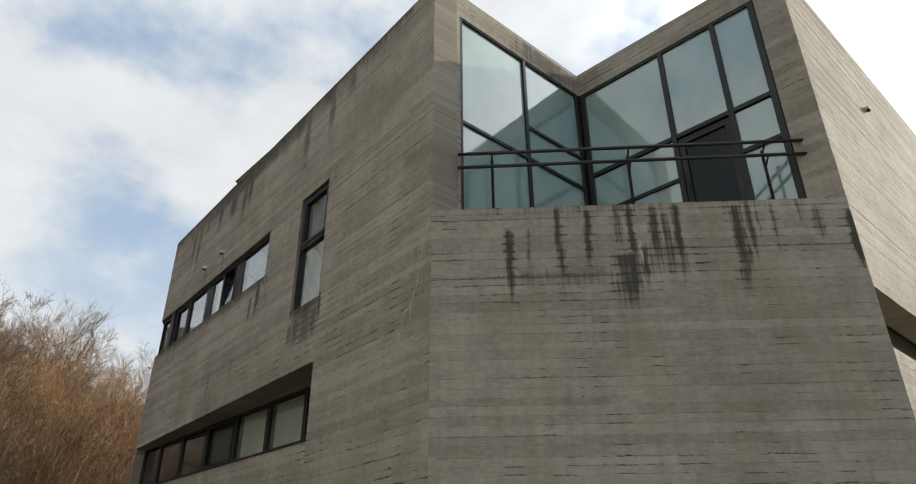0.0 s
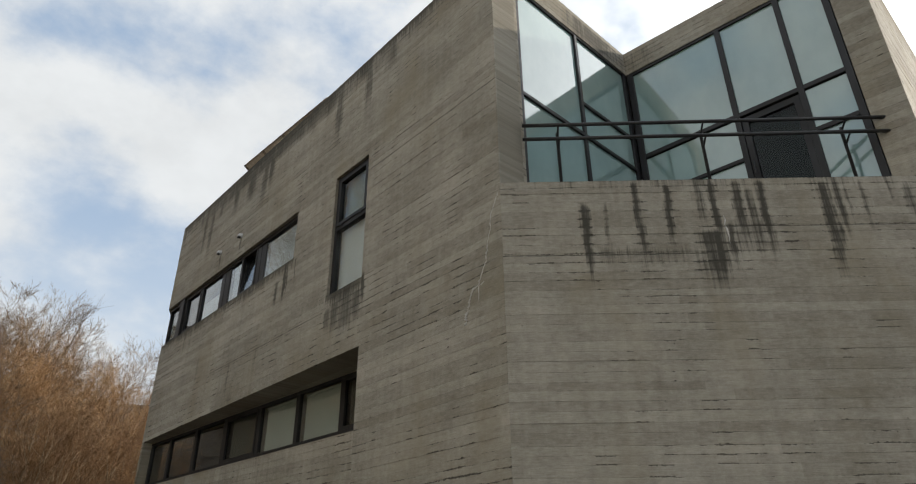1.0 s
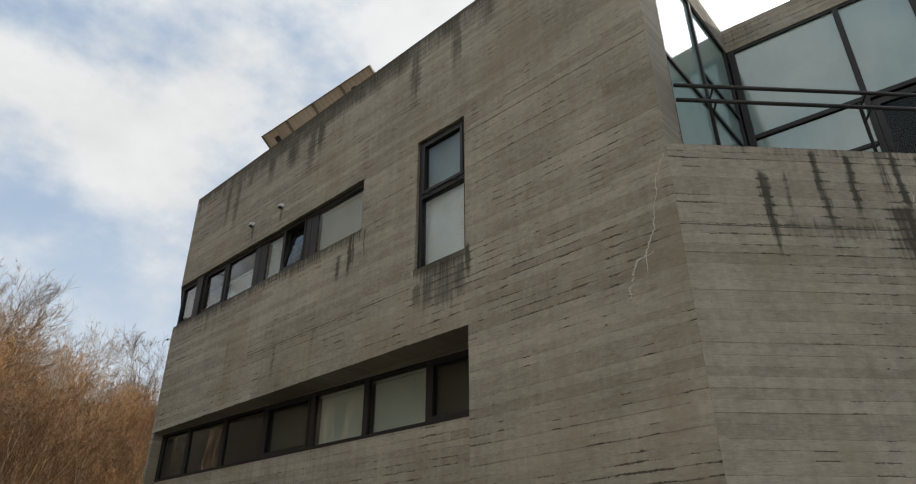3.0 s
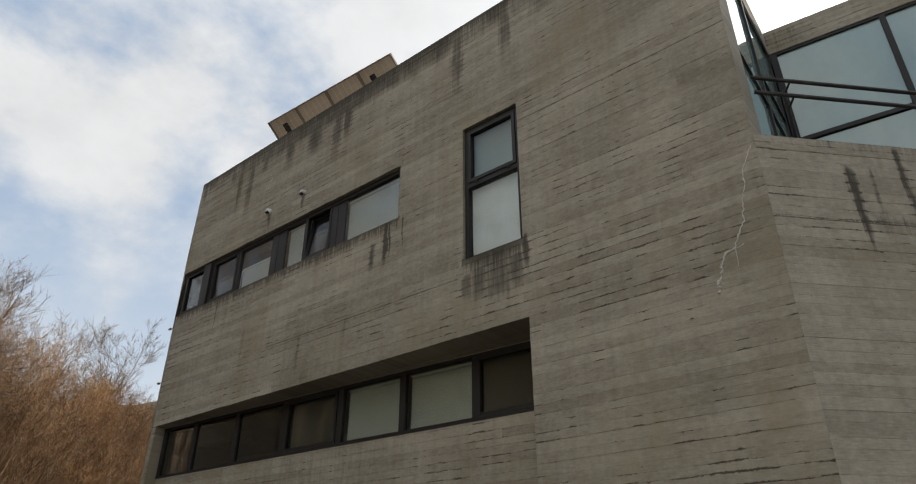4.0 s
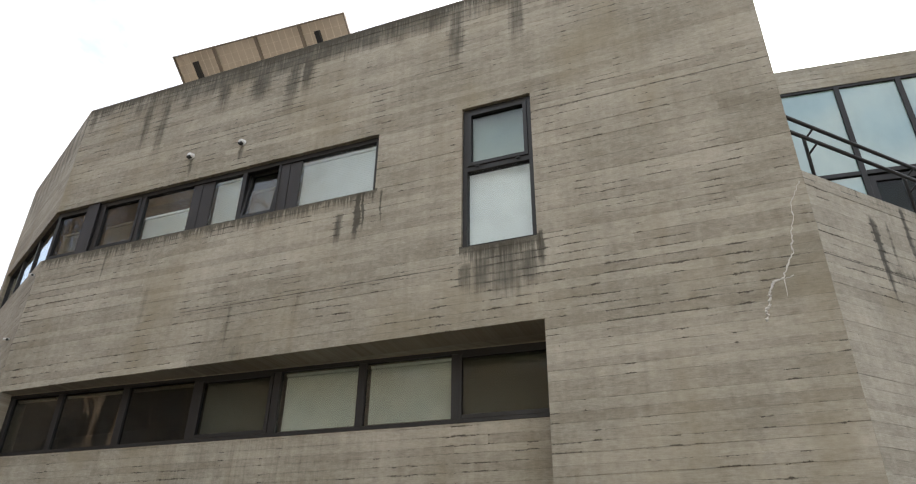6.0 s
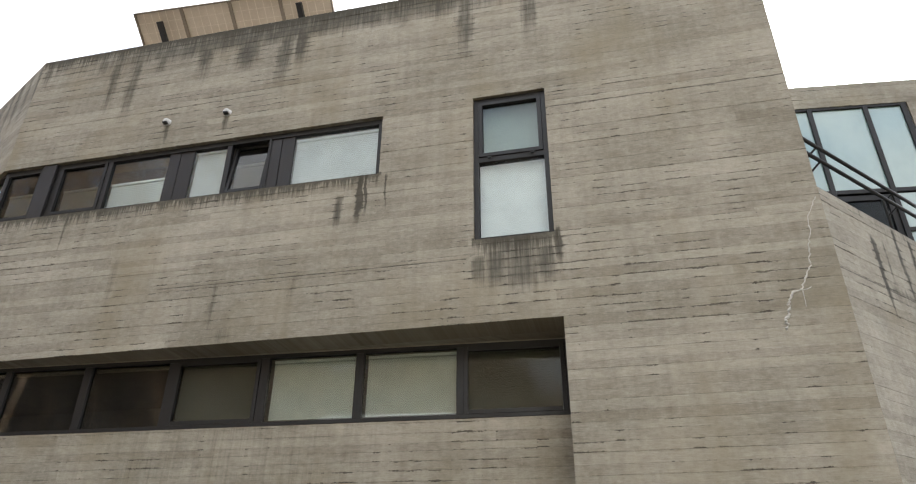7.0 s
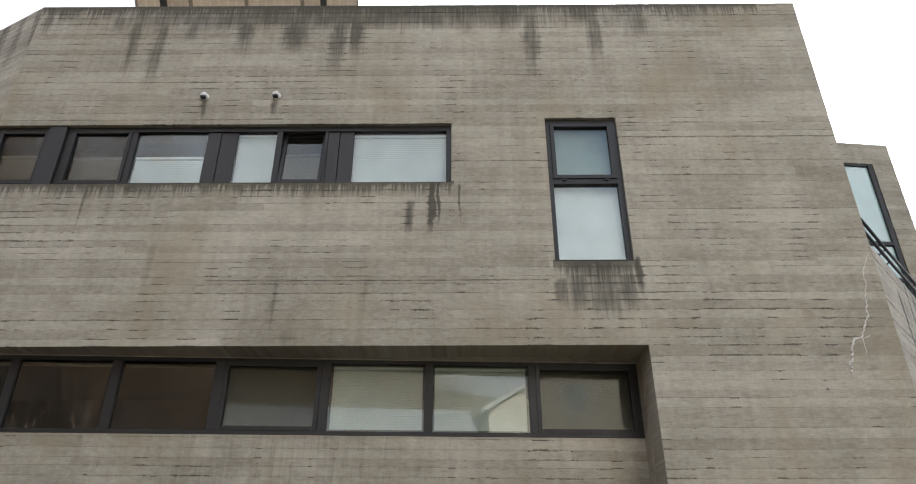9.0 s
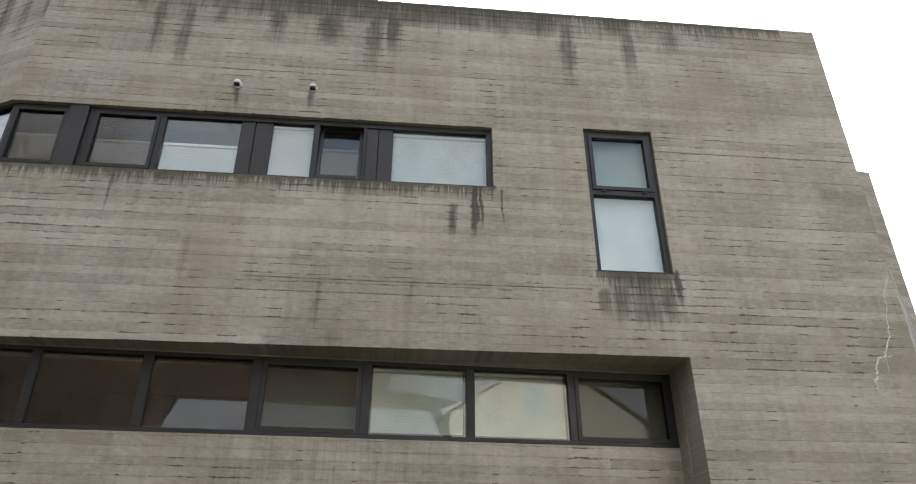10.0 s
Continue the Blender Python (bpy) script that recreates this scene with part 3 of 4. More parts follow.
def blind(m, u0, u1, z0, z1, y, tilt=73, label="white venetian blind hanging behind the window"):
    top = thing("venetian_blind", label, "blind", "blinds behind the windows", at=m)
    part("headrail", boxed((u0, y - 0.02, z1 - 0.035), (u1, y + 0.02, z1)), M_BLIND, top)
    bm = bmesh.new()
    z = z1 - 0.06
    while z > z0 + 0.03:
        box(bm, (u0, -0.019, -0.001), (u1, 0.019, 0.001), pose(0, y, z, tilt, 0, 0))
        z -= 0.031
    tagged(part("slats", bm, M_BLIND, top), kind="stuff")
    part("bottom_rail", boxed((u0, y - 0.012, z0), (u1, y + 0.012, z0 + 0.012)), M_BLIND, top)


def rev(cells, edge=17.03):
    return sorted((round(edge - b, 3), round(edge - a, 3), k) for a, b, k in cells)


# tall window: two lights
mt_, tl = plan_frame((4.905, 9.805), (4.905, 8.87))
tw = thing("window_1", "tall narrow window in a dark bronze frame, opening light above a fixed one", "window", kind="structure", at=mt_)
bm = bmesh.new()
for lo, hi in (((0.002, 5.752), (0.06, 7.858)), ((tl - 0.06, 5.752), (tl - 0.002, 7.858)), ((0.06, 7.80), (tl - 0.06, 7.858)), ((0.06, 5.752), (tl - 0.06, 5.79)), ((0.06, 6.86), (tl - 0.06, 6.93))):
    box(bm, (lo[0], 0.045, lo[1]), (hi[0], 0.14, hi[1]))
part("window_frame", bm, M_FRAME, tw)
bm = bmesh.new()
for lo, hi in (((0.065, 6.935), (0.115, 7.795)), ((tl - 0.115, 6.935), (tl - 0.065, 7.795)), ((0.115, 7.745), (tl - 0.115, 7.795)), ((0.115, 6.935), (tl - 0.115, 6.985))):
    box(bm, (lo[0], 0.03, lo[1]), (hi[0], 0.11, hi[1]))
part("sash", bm, M_FRAME, tw)
for k in (0.2, tl - 0.2):
    part("hinge", boxed((k - 0.025, 0.02, 6.90), (k + 0.025, 0.045, 6.925), bevel=0.004), M_DARK, tw)
part("pane", boxed((0.115, 0.075, 6.985), (tl - 0.115, 0.083, 7.745)), M_TEAL, tw).visible_shadow = False
part("pane", boxed((0.06, 0.085, 5.79), (tl - 0.06, 0.093, 6.86)), M_GLASS, tw).visible_shadow = False
shade = thing("roller_blind", "pale translucent roller blind drawn down behind the tall window", "blind", at=mt_)
part("cloth", boxed((0.04, 0.16, 5.77), (tl - 0.04, 0.164, 7.12)), M_BLIND, shade)
shade2 = thing("roller_blind", "pale roller blind behind the upper light, in shade", "blind", at=mt_)
part("cloth", boxed((0.04, 0.20, 6.9), (tl - 0.04, 0.204, 7.85)), M_BLIND, shade2)

# upper strip, along the side wall and round the corner
UP = rev([(16.36, 17.0, "sash_dark"), (16.115, 16.345, "post"), (15.25, 16.04, "sash_dark"), (14.255, 15.175, "pane"), (13.855, 14.25, "panel"),
          (13.335, 13.85, "pane"), (12.70, 13.26, "hopper"), (12.32, 12.66, "panel"), (11.105, 12.31, "pane")])
w2, m2 = window("window_2", "long strip window in dark bronze frames with panels between the lights", (4.905, 17.03), (4.905, 11.035), 6.86, 7.78, 0.085, UP, head=0.03, tinted=M_DIMGLASS)
ZB = 6.92
blind(m2, 17.03 - 12.33, 17.03 - 11.10, ZB, 7.70, 0.17, label="white venetian blind let all the way down behind the window")
blind(m2, 17.03 - 13.86, 17.03 - 13.34, ZB, 7.72, 0.17, label="white venetian blind let all the way down behind the window")
blind(m2, 17.03 - 13.25, 17.03 - 12.71, ZB, 7.46, 0.24, label="white venetian blind let half down behind the open light")
blind(m2, 17.03 - 15.18, 17.03 - 14.26, ZB, 7.37, 0.17, label="white venetian blind covering the lower half of the window")
blind(m2, 17.03 - 16.02, 17.03 - 15.27, ZB, 7.39, 0.20, label="white venetian blind behind tinted glass, half down")
blind(m2, 17.03 - 16.97, 17.03 - 16.37, ZB, 7.42, 0.20, label="white venetian blind behind tinted glass, half down")
w3, m3 = window("window_3", "strip window in dark frames round the bent corner", C, B, 6.86, 7.78, 0.085,
                [(0.42, 1.3, "pane"), (1.37, 2.4, "pane"), (2.47, ch_len - 0.06, "pane")])

# lower strip in the recess
mlow, lowlen = plan_frame(RB0, RB1)


def low_u(y):
    return (16.93 - y) / math.cos(math.atan2(RB1[0] - RB0[0], RB0[1] - RB1[1]))


LOW = [(16.86, 16.04, "pane_dark"), (15.95, 14.91, "pane_dark"), (14.80, 13.75, "pane_dark"), (13.635, 12.535, "sash_dark"), (12.43, 11.345, "pane"), (11.245, 10.135, "pane"), (10.05, 8.90, "sash_dark")]
w4, m4 = window("window_4", "row of lower windows in dark bronze frames, set back under a concrete soffit", RB0, RB1, LOW_Z[0], LOW_Z[1], 0.02,
                [(low_u(a), low_u(b), k) for a, b, k in LOW], M_LOWGLASS)
for a, b, k in LOW[:3]:
    rolled = thing("rolled_blind", "cream blind rolled up at the window head", "blind", "blinds behind the windows", at=m4)
    part("roll", tube(bmesh.new(), [(low_u(a) + 0.01, 0.09, LOW_Z[1] - 0.075), (low_u(b) - 0.01, 0.09, LOW_Z[1] - 0.075)], 0.022, 10), M_STUCCO, rolled, smooth=True)
for a, b, k in LOW[3:7]:
    blind(m4, low_u(a) + 0.02, low_u(b) - 0.02, LOW_Z[0] + 0.05, LOW_Z[1] - 0.05, 0.12)


# ---- terrace glazing ----
def glazing(name, label, p0, p1, z0, z1, uprights, bars, panes):
    m, length = plan_frame(p0, p1)
    top = thing(name, label, "window", kind="structure", at=m)
    for u, w in uprights:
        part("mullion", boxed((u - w / 2, -0.03, z0), (u + w / 2, 0.06, z1), bevel=0.004), M_FRAME, top)
    for u0, u1, z, h in bars:
        part("transom", boxed((u0, -0.025, z - h / 2), (u1, 0.055, z + h / 2), bevel=0.004), M_FRAME, top)
    for u0, u1, a, b, mt in panes:
        part("pane", boxed((u0, 0.008, a), (u1, 0.018, b)), mt, top)
    return top, m, length


GL0, GL1 = (5.403, 6.11), (8.262, 6.243)
GR0, GR1 = (8.295, 6.205), (8.625, 3.075)
_, ll = plan_frame(GL0, GL1)
um = 1.44
glazing("window_5", "terrace window of milky green glass in dark frames, facing the terrace", GL0, GL1, 5.8, 9.63,
        [(0.03, 0.06), (um, 0.065), (ll - 0.05, 0.10)],
        [(0.06, ll - 0.1, 9.595, 0.06), (0.06, ll - 0.1, 7.64, 0.06), (um, ll - 0.1, 8.25, 0.06), (0.06, ll - 0.1, 5.83, 0.06)],
        [(0.06, um - 0.03, 7.67, 9.565, M_MILK), (0.06, um - 0.03, 5.86, 7.61, M_MILK), (um + 0.03, ll - 0.1, 8.28, 9.565, M_MILK),
         (um + 0.03, ll - 0.1, 7.67, 8.22, M_MILK), (um + 0.03, ll - 0.1, 5.86, 7.61, M_MILK)])
_, lr = plan_frame(GR0, GR1)
u1, u2 = 1.58, 2.485
w6, m6, _ = glazing("window_6", "terrace window of milky green glass in dark frames with a door in it", GR0, GR1, 5.8, 9.63,
        [(0.05, 0.10), (u1, 0.08), (u2, 0.08), (lr - 0.045, 0.09)],
        [(0.1, lr - 0.09, 9.585, 0.07), (0.1, lr - 0.09, 7.89, 0.075), (0.1, u1 - 0.04, 7.15, 0.06), (u2 + 0.04, lr - 0.09, 7.17, 0.07), (0.1, lr - 0.09, 5.83, 0.06)],
        [(0.1, u1 - 0.04, 7.905, 9.55, M_MILK), (0.1, u1 - 0.04, 7.18, 7.835, M_MILK), (0.1, u1 - 0.04, 5.86, 7.12, M_MILK),
         (u1 + 0.04, u2 - 0.04, 7.905, 9.55, M_MILK), (u2 + 0.04, lr - 0.09, 7.905, 9.55, M_MILK), (u2 + 0.04, lr - 0.09, 7.205, 7.835, M_MILK), (u2 + 0.04, lr - 0.09, 5.86, 7.135, M_MILK)])
door = thing("door_1", "glazed terrace door of dark tinted glass in a dark frame", "door", kind="structure", at=m6)
bm = bmesh.new()
for lo, hi in (((u1 + 0.045, 5.87), (u1 + 0.13, 7.825)), ((u2 - 0.13, 5.87), (u2 - 0.045, 7.825)), ((u1 + 0.13, 7.73), (u2 - 0.13, 7.825)), ((u1 + 0.13, 5.87), (u2 - 0.13, 6.0))):
    box(bm, (lo[0], 0.0, lo[1]), (hi[0], 0.06, hi[1]))
part("door_frame", bm, M_FRAME, door)
part("pane", boxed((u1 + 0.13, 0.03, 6.0), (u2 - 0.13, 0.04, 7.73)), M_DOORGLASS, door)
part("door_handle", tube(bmesh.new(), [(u1 + 0.09, -0.05, 6.85), (u1 + 0.09, -0.05, 7.05)], 0.01), M_RAIL, door)


# ---- railing ----
def railing():
    top = thing("railing", "dark steel terrace railing, two round rails on leaning posts", "railing")
    p, q = Vector((5.29, 6.0, 0)), Vector((8.64, 2.91, 0))
    d = (q - p).normalized()
    inward = Vector((-d.y, d.x, 0))
    if inward.x < 0:
        inward = -inward
    for z in (6.945, 6.735):
        part("rail", tube(bmesh.new(), [p + Vector((0, 0, z)), q + Vector((0, 0, z + 0.02))], 0.024, 12), M_RAIL, top, smooth=True)
    for s in (0.10, 0.497, 0.885):
        base = p.lerp(q, s) + 0.14 * inward
        post = part("post", tube(bmesh.new(), [base + Vector((0, 0, 5.8)), base + Vector((0, 0, 6.88)), base + Vector((0, 0, 6.91)) - 0.02 * inward], 0.022, 10), M_RAIL, top, smooth=True)
        for z in (6.945, 6.735):
            part("bracket", tube(bmesh.new(), [base + Vector((0, 0, z - 0.09)), base - 0.14 * inward + Vector((0, 0, z - 0.01))], 0.013, 8), M_RAIL, post)


railing()


# ---- roof panel ----
def solar_panel():
    top = thing("solar_panel", "tilted solar panel array on the roof, pale underside with dark brackets", "solar panel")
    hi0, hi1 = Vector((6.03, 16.75, 12.19)), Vector((6.13, 12.72, 12.06))
    d = (hi1 - hi0).normalized()
    down = Vector((0.80, 0.05, -0.60))
    down = (down - down.dot(d) * d).normalized()
    nrm = d.cross(down).normalized()
    if nrm.z < 0:
        nrm = -nrm
    m = Matrix((( d.x, down.x, nrm.x, hi0.x), (d.y, down.y, nrm.y, hi0.y), (d.z, down.z, nrm.z, hi0.z), (0, 0, 0, 1)))
    ln = (hi1 - hi0).length
    k = 4
    for i in range(k):
        a, b = ln * i / k + 0.001, ln * (i + 1) / k - 0.001
        pn = part("panel", boxed((a, 0, 0), (b, 2.3, 0.012), m), M_PVBACK, top, "pale panel back")
        bm = bmesh.new()
        for lo, hi in (((a, 0, -0.04), (b, 0.03, -0.001)), ((a, 2.27, -0.04), (b, 2.3, -0.001)), ((a, 0.03, -0.04), (a + 0.03, 2.27, -0.001)), ((b - 0.03, 0.03, -0.04), (b, 2.27, -0.001))):
            box(bm, lo, hi, m)
        part("frame", bm, M_PVFRAME, pn)
        bm = bmesh.new()
        for j in range(1, 6):
            x = a + 0.03 + (b - a - 0.06) * j / 6
            box(bm, (x - 0.006, 0.03, -0.006), (x + 0.006, 2.27, -0.001), m)
        for j in range(1, 12):
            y = 0.03 + 2.24 * j / 12
            box(bm, (a + 0.03, y - 0.004, -0.008), (b - 0.03, y + 0.004, -0.0065), m)
        part("cell_grid", bm, M_PVLINE, pn, "pale lines between the cells")
    part("rail", boxed((0.3, 1.05, -0.10), (ln - 0.3, 1.12, -0.045), m), M_RAIL, top)
    for s in (0.14, 0.85):
        foot = m @ Vector((ln * s, 0.75, -0.05))
        bm = boxed((ln * s - 0.05, 0.2, -0.18), (ln * s + 0.05, 2.2, -0.101), m)
        part("bracket", bm, M_RAIL, top)
        part("post", tube(bmesh.new(), [(foot.x, foot.y, 9.75), foot], 0.05, 8), M_STEEL, top)


solar_panel()


# ---- small fixtures ----
def vent_cap(at):
    top = thing("vent_cap", "small round white metal vent hood on the concrete wall", "vent", "vent hoods", at=at)
    bm = bmesh.new()
    r, depth, sides = 0.048, 0.07, 20
    prof = [(0.06, 0.0), (0.06, 0.006), (r, 0.008), (r, depth * 0.55), (r * 0.9, depth * 0.85), (r * 0.55, depth * 1.05), (0.0, depth * 1.12)]
    rings = []
    for rr, x in prof[:-1]:
        rings.append([bm.verts.new((-x, rr * math.sin(k * math.tau / sides), rr * math.cos(k * math.tau / sides))) for k in range(sides)])
    tip = bm.verts.new((-prof[-1][1], 0, 0))
    for a, b in zip(rings, rings[1:]):
        for k in range(sides):
            bm.faces.new((a[k], b[k], b[(k + 1) % sides], a[(k + 1) % sides]))
    for k in range(sides):
        bm.faces.new((rings[-1][k], tip, rings[-1][(k + 1) % sides]))
    part("hood", bm, M_CAP, top, smooth=True)
    bm = bmesh.new()
    box(bm, (-0.075, -0.036, -0.051), (-0.016, 0.036, -0.012), bevel=0.009)
    part("outlet", bm, M_DARK, top, "dark outlet under the hood")
    return top


cap = vent_cap(pose(4.897, 13.40, 8.245))
copy_thing(cap, pose(4.897, 14.37, 8.235))
copy_thing(cap, pose(11.2, 2.79, 8.66, 0, 0, 90))


def wall_camera(at):
    top = thing("security_camera", "small white bullet camera on a wall bracket", "camera", "security cameras", at=at)
    part("bracket", tube(bmesh.new(), [(0.05, 0, 0.02), (-0.06, 0, 0.02), (-0.1, 0, 0.0)], 0.014, 8), M_CAP, top)
    part("housing", tube(bmesh.new(), [(-0.08, 0.07, 0.0), (-0.14, -0.11, -0.05)], 0.036, 14), M_CAP, top, smooth=True)
    part("lens", tube(bmesh.new(), [(-0.14, -0.11, -0.05), (-0.143, -0.118, -0.052)], 0.028, 12), M_DARK, top)


wall_camera(pose(4.93, 17.10, 6.62) @ Matrix.Scale(0.65, 4))
wall_camera(pose(5.06, 17.36, 5.62) @ Matrix.Scale(0.65, 4))


def crack():
    """Lime-filled crack down the side wall near the corner."""
    yz = [(6.10, 5.84), (6.12, 5.786), (6.206, 5.644), (6.244, 5.383), (6.29, 5.265), (6.315, 5.042), (6.397, 4.908), (6.465, 4.784), (6.55, 4.766), (6.605, 4.656), (6.628, 4.539), (6.66, 4.487), (6.677, 4.35)]
    rnd = random.Random(4)
    pts = []
    for (y0, z0), (y1, z1) in zip(yz, yz[1:]):
        for k in range(7):
            s = k / 7
            pts.append((4.903, y0 + (y1 - y0) * s + rnd.uniform(-0.012, 0.012), z0 + (z1 - z0) * s))
    radii = [rnd.uniform(0.006, 0.013) * (0.4 + 1.1 * i / len(pts)) for i in range(len(pts))]
    tagged(part("wall_crack", tube(bmesh.new(), pts, 0.006, 6, radii), M_LIME), "jagged white lime-filled crack in the concrete wall", "crack", kind="structure")
    bm = tube(bmesh.new(), [(4.903, 6.465, 4.784), (4.903, 6.40, 4.79), (4.903, 6.36, 4.81)], 0.005, 6)
    tube(bm, [(4.903, 6.45, 4.78), (4.903, 6.45, 4.66), (4.903, 6.455, 4.60)], 0.005, 6, [0.006, 0.004, 0.002])
    base = Vector((*A, 0)) + FRONT_DIR * 2.5 + Vector((FRONT_DIR.y, -FRONT_DIR.x, 0)) * 0.001
    spill = tube(bmesh.new(), [base + FRONT_DIR * du + Vector((0, 0, z)) for du, z in ((0.0, 5.47), (0.012, 5.42), (-0.006, 5.36), (0.008, 5.30), (0.014, 5.22), (0.012, 5.12))], 0.01, 6, [0.004, 0.008, 0.006, 0.013, 0.009, 0.003])
    tagged(part("lime_streak", spill, M_LIME), "short white lime streak running down the stained concrete", "stain", kind="structure")
    tagged(part("wall_crack", bm, M_LIME), "short white side branch of a crack", "crack", kind="structure")


crack()


# ---- land, trees, houses ----
def land_height(x, y):
    s = max(0.0, y - 23.0)
    w = max(0.0, -x - 18.0)
    h = 0.045 * min(max(y, 0.0), 13.0) + 17.0 * (1 - math.exp(-s / 26.0)) * (1 - 0.34 * min(max((x - 3.0) / 10.0, 0.0), 1.0)) + 20.0 * (1 - math.exp(-w / 14.0)) * min(max((y - 2.0) / 10.0, 0.25), 1.0)
    far = max(0.0, math.hypot(x, y) - 140.0)
    return h + 172.0 * (1 - math.exp(-far / 200.0)) * (0.75 + 0.25 * math.sin(x * 0.011 + 1.0) * math.cos(y * 0.008)) * (1 if y > 0 or x < 0 else 0.4)


def land():
    axis = [math.copysign(abs(k / 60) ** 2.4 * 1800, k) for k in range(-60, 61)]
    bm = bmesh.new()
    grid = [[bm.verts.new((x, y + 8, land_height(x, y + 8) + (0.25 * noise.noise((x * 0.2, y * 0.2, 0)) if abs(x) > 25 or abs(y) > 25 else 0))) for x in axis] for y in axis]
    for r0, r1 in zip(grid, grid[1:]):
        for i in range(len(axis) - 1):
            bm.faces.new((r0[i], r0[i + 1], r1[i + 1], r1[i]))
    tagged(part("ground", bm, M_GROUND, smooth=True), "leaf-strewn ground rising to a wooded hill", "ground", kind="structure")


land()


def tree_meshes(seed, height, spread, stems, fine=M_TWIG, upright=0.13, first=0.36):
    """A bare tree, often of several stems: wood and fine twigs. first: how far up the stem the limbs begin."""
    rnd = random.Random(seed)
    wood, twigs = bmesh.new(), bmesh.new()
    count = (12, 7, 6, 4)

    def grow(p, d, length, r, level):
        steps = (6, 4, 3, 2, 1)[level]
        pts, radii = [p], [r]
        q, way = p, d
        for i in range(steps):
            bend = (0.13, 0.20, 0.18, 0.12, 0.1)[level]
            way = (way + Vector((rnd.uniform(-bend, bend), rnd.uniform(-bend, bend), rnd.uniform(-0.10, 0.08) + upright))).normalized()
            q = q + way * (length / steps)
            pts.append(q)
            radii.append(r * (1 - 0.75 * (i + 1) / steps))
        tube(wood if level < 2 else twigs, pts, r, (7, 4, 3, 3, 3)[level], radii, caps=False)
        if level == 4:
            return
        for k in range(count[level]):
            s = rnd.uniform(first if level == 0 else 0.15, 1.0)
            i = min(int(s * steps), steps - 1)
            at = pts[i].lerp(pts[i + 1], s * steps - i)
            local = (pts[i + 1] - pts[i]).normalized()
            side = Vector((rnd.gauss(0, 1), rnd.gauss(0, 1), rnd.gauss(0, 0.5)))
            side = (side - side.dot(local) * local).normalized()
            out = (local + side * rnd.uniform(0.6, 1.3) * spread).normalized()
            grow(at, out, length * (0.55, 0.58, 0.62, 0.68)[level] * rnd.uniform(0.6, 1.15) * (1.15 - 0.45 * s), max(r * (1 - 0.7 * s) * 0.5, 0.0068), level + 1)

    for k in range(stems):
        lean = Vector((rnd.uniform(-0.22, 0.22), rnd.uniform(-0.22, 0.22), 1)) if stems > 1 else Vector((rnd.uniform(-0.12, 0.12), rnd.uniform(-0.1, 0.1), 1))
        grow(Vector((rnd.uniform(-0.25, 0.25), rnd.uniform(-0.25, 0.25), -0.4)), lean.normalized(), height * rnd.uniform(0.8, 1.0), height * 0.012, 0)
    return mesh_of("trunk", wood, M_GREY if fine is M_GREY else M_BARK), mesh_of("crown", twigs, fine)


KINDS = [tree_meshes(11, 6.5, 0.95, 1), tree_meshes(12, 5.2, 1.1, 1), tree_meshes(13, 7.5, 0.85, 1), tree_meshes(14, 4.2, 1.1, 2), tree_meshes(15, 5.6, 0.9, 2),
         tree_meshes(16, 8.5, 0.75, 1, M_GREY, 0.15, 0.3), tree_meshes(17, 8.0, 0.8, 2, M_GREY, 0.12, 0.3), tree_meshes(18, 6.0, 1.9, 1, M_GREY, -0.02, 0.3)]


def tree(x, y, kind, turn, scale, group="trees on the hillside", label="bare brown deciduous tree with fine twigs on the hillside"):
    top = thing("bare_tree", label, "tree", group, at=pose(x, y, land_height(x, y) - 0.2, 0, 0, turn) @ Matrix.Scale(scale, 4))
    trunk, twigs = KINDS[kind]
    new("trunk", trunk).parent = top
    new("crown", twigs).parent = top


rnd = random.Random(7)
for row in range(13):
    y0 = 26.5 + row * 2.2
    for k in range(13):
        x = 0.02 * y0 + (0.60 * y0) * (k + rnd.uniform(0.1, 0.9)) / 13
        tree(x, y0 + rnd.uniform(-1.1, 1.1), rnd.choice((0, 1, 2, 3, 4)), rnd.uniform(0, 360), rnd.uniform(0.62, 0.88) * (1.0 - 0.12 * min(max((x - 4.0) / 6.0, 0.0), 1.0)))
# taller grey trees that stand out against the sky
for x, y, kind, turn, size in ((4.9, 31.0, 5, 40, 0.86), (2.3, 29.5, 6, 150, 0.78), (6.0, 33.0, 6, 75, 0.80), (8.9, 35.3, 6, 220, 0.74), (7.6, 31.5, 5, 260, 0.64), (13.9, 37.8, 5, 300, 1.0), (10.8, 33.0, 5, 10, 0.68)):
    tree(x, y, kind, turn, size, label="tall bare grey tree with upright open branches above the thicket")
# a low spreading tree in front of the thicket
tree(1.9, 20.5, 7, 70, 0.95, label="bare tree with long level limbs in front of the thicket")
for row in range(4):
    for k in range(13):
        tree(-20.5 - 3.2 * row - rnd.uniform(0, 2), 9 + 2.9 * k + rnd.uniform(-1, 1), rnd.choice((5, 6)), rnd.uniform(0, 360), rnd.uniform(0.85, 1.1), "trees across the lane", "tall bare grey tree on the slope across the lane")
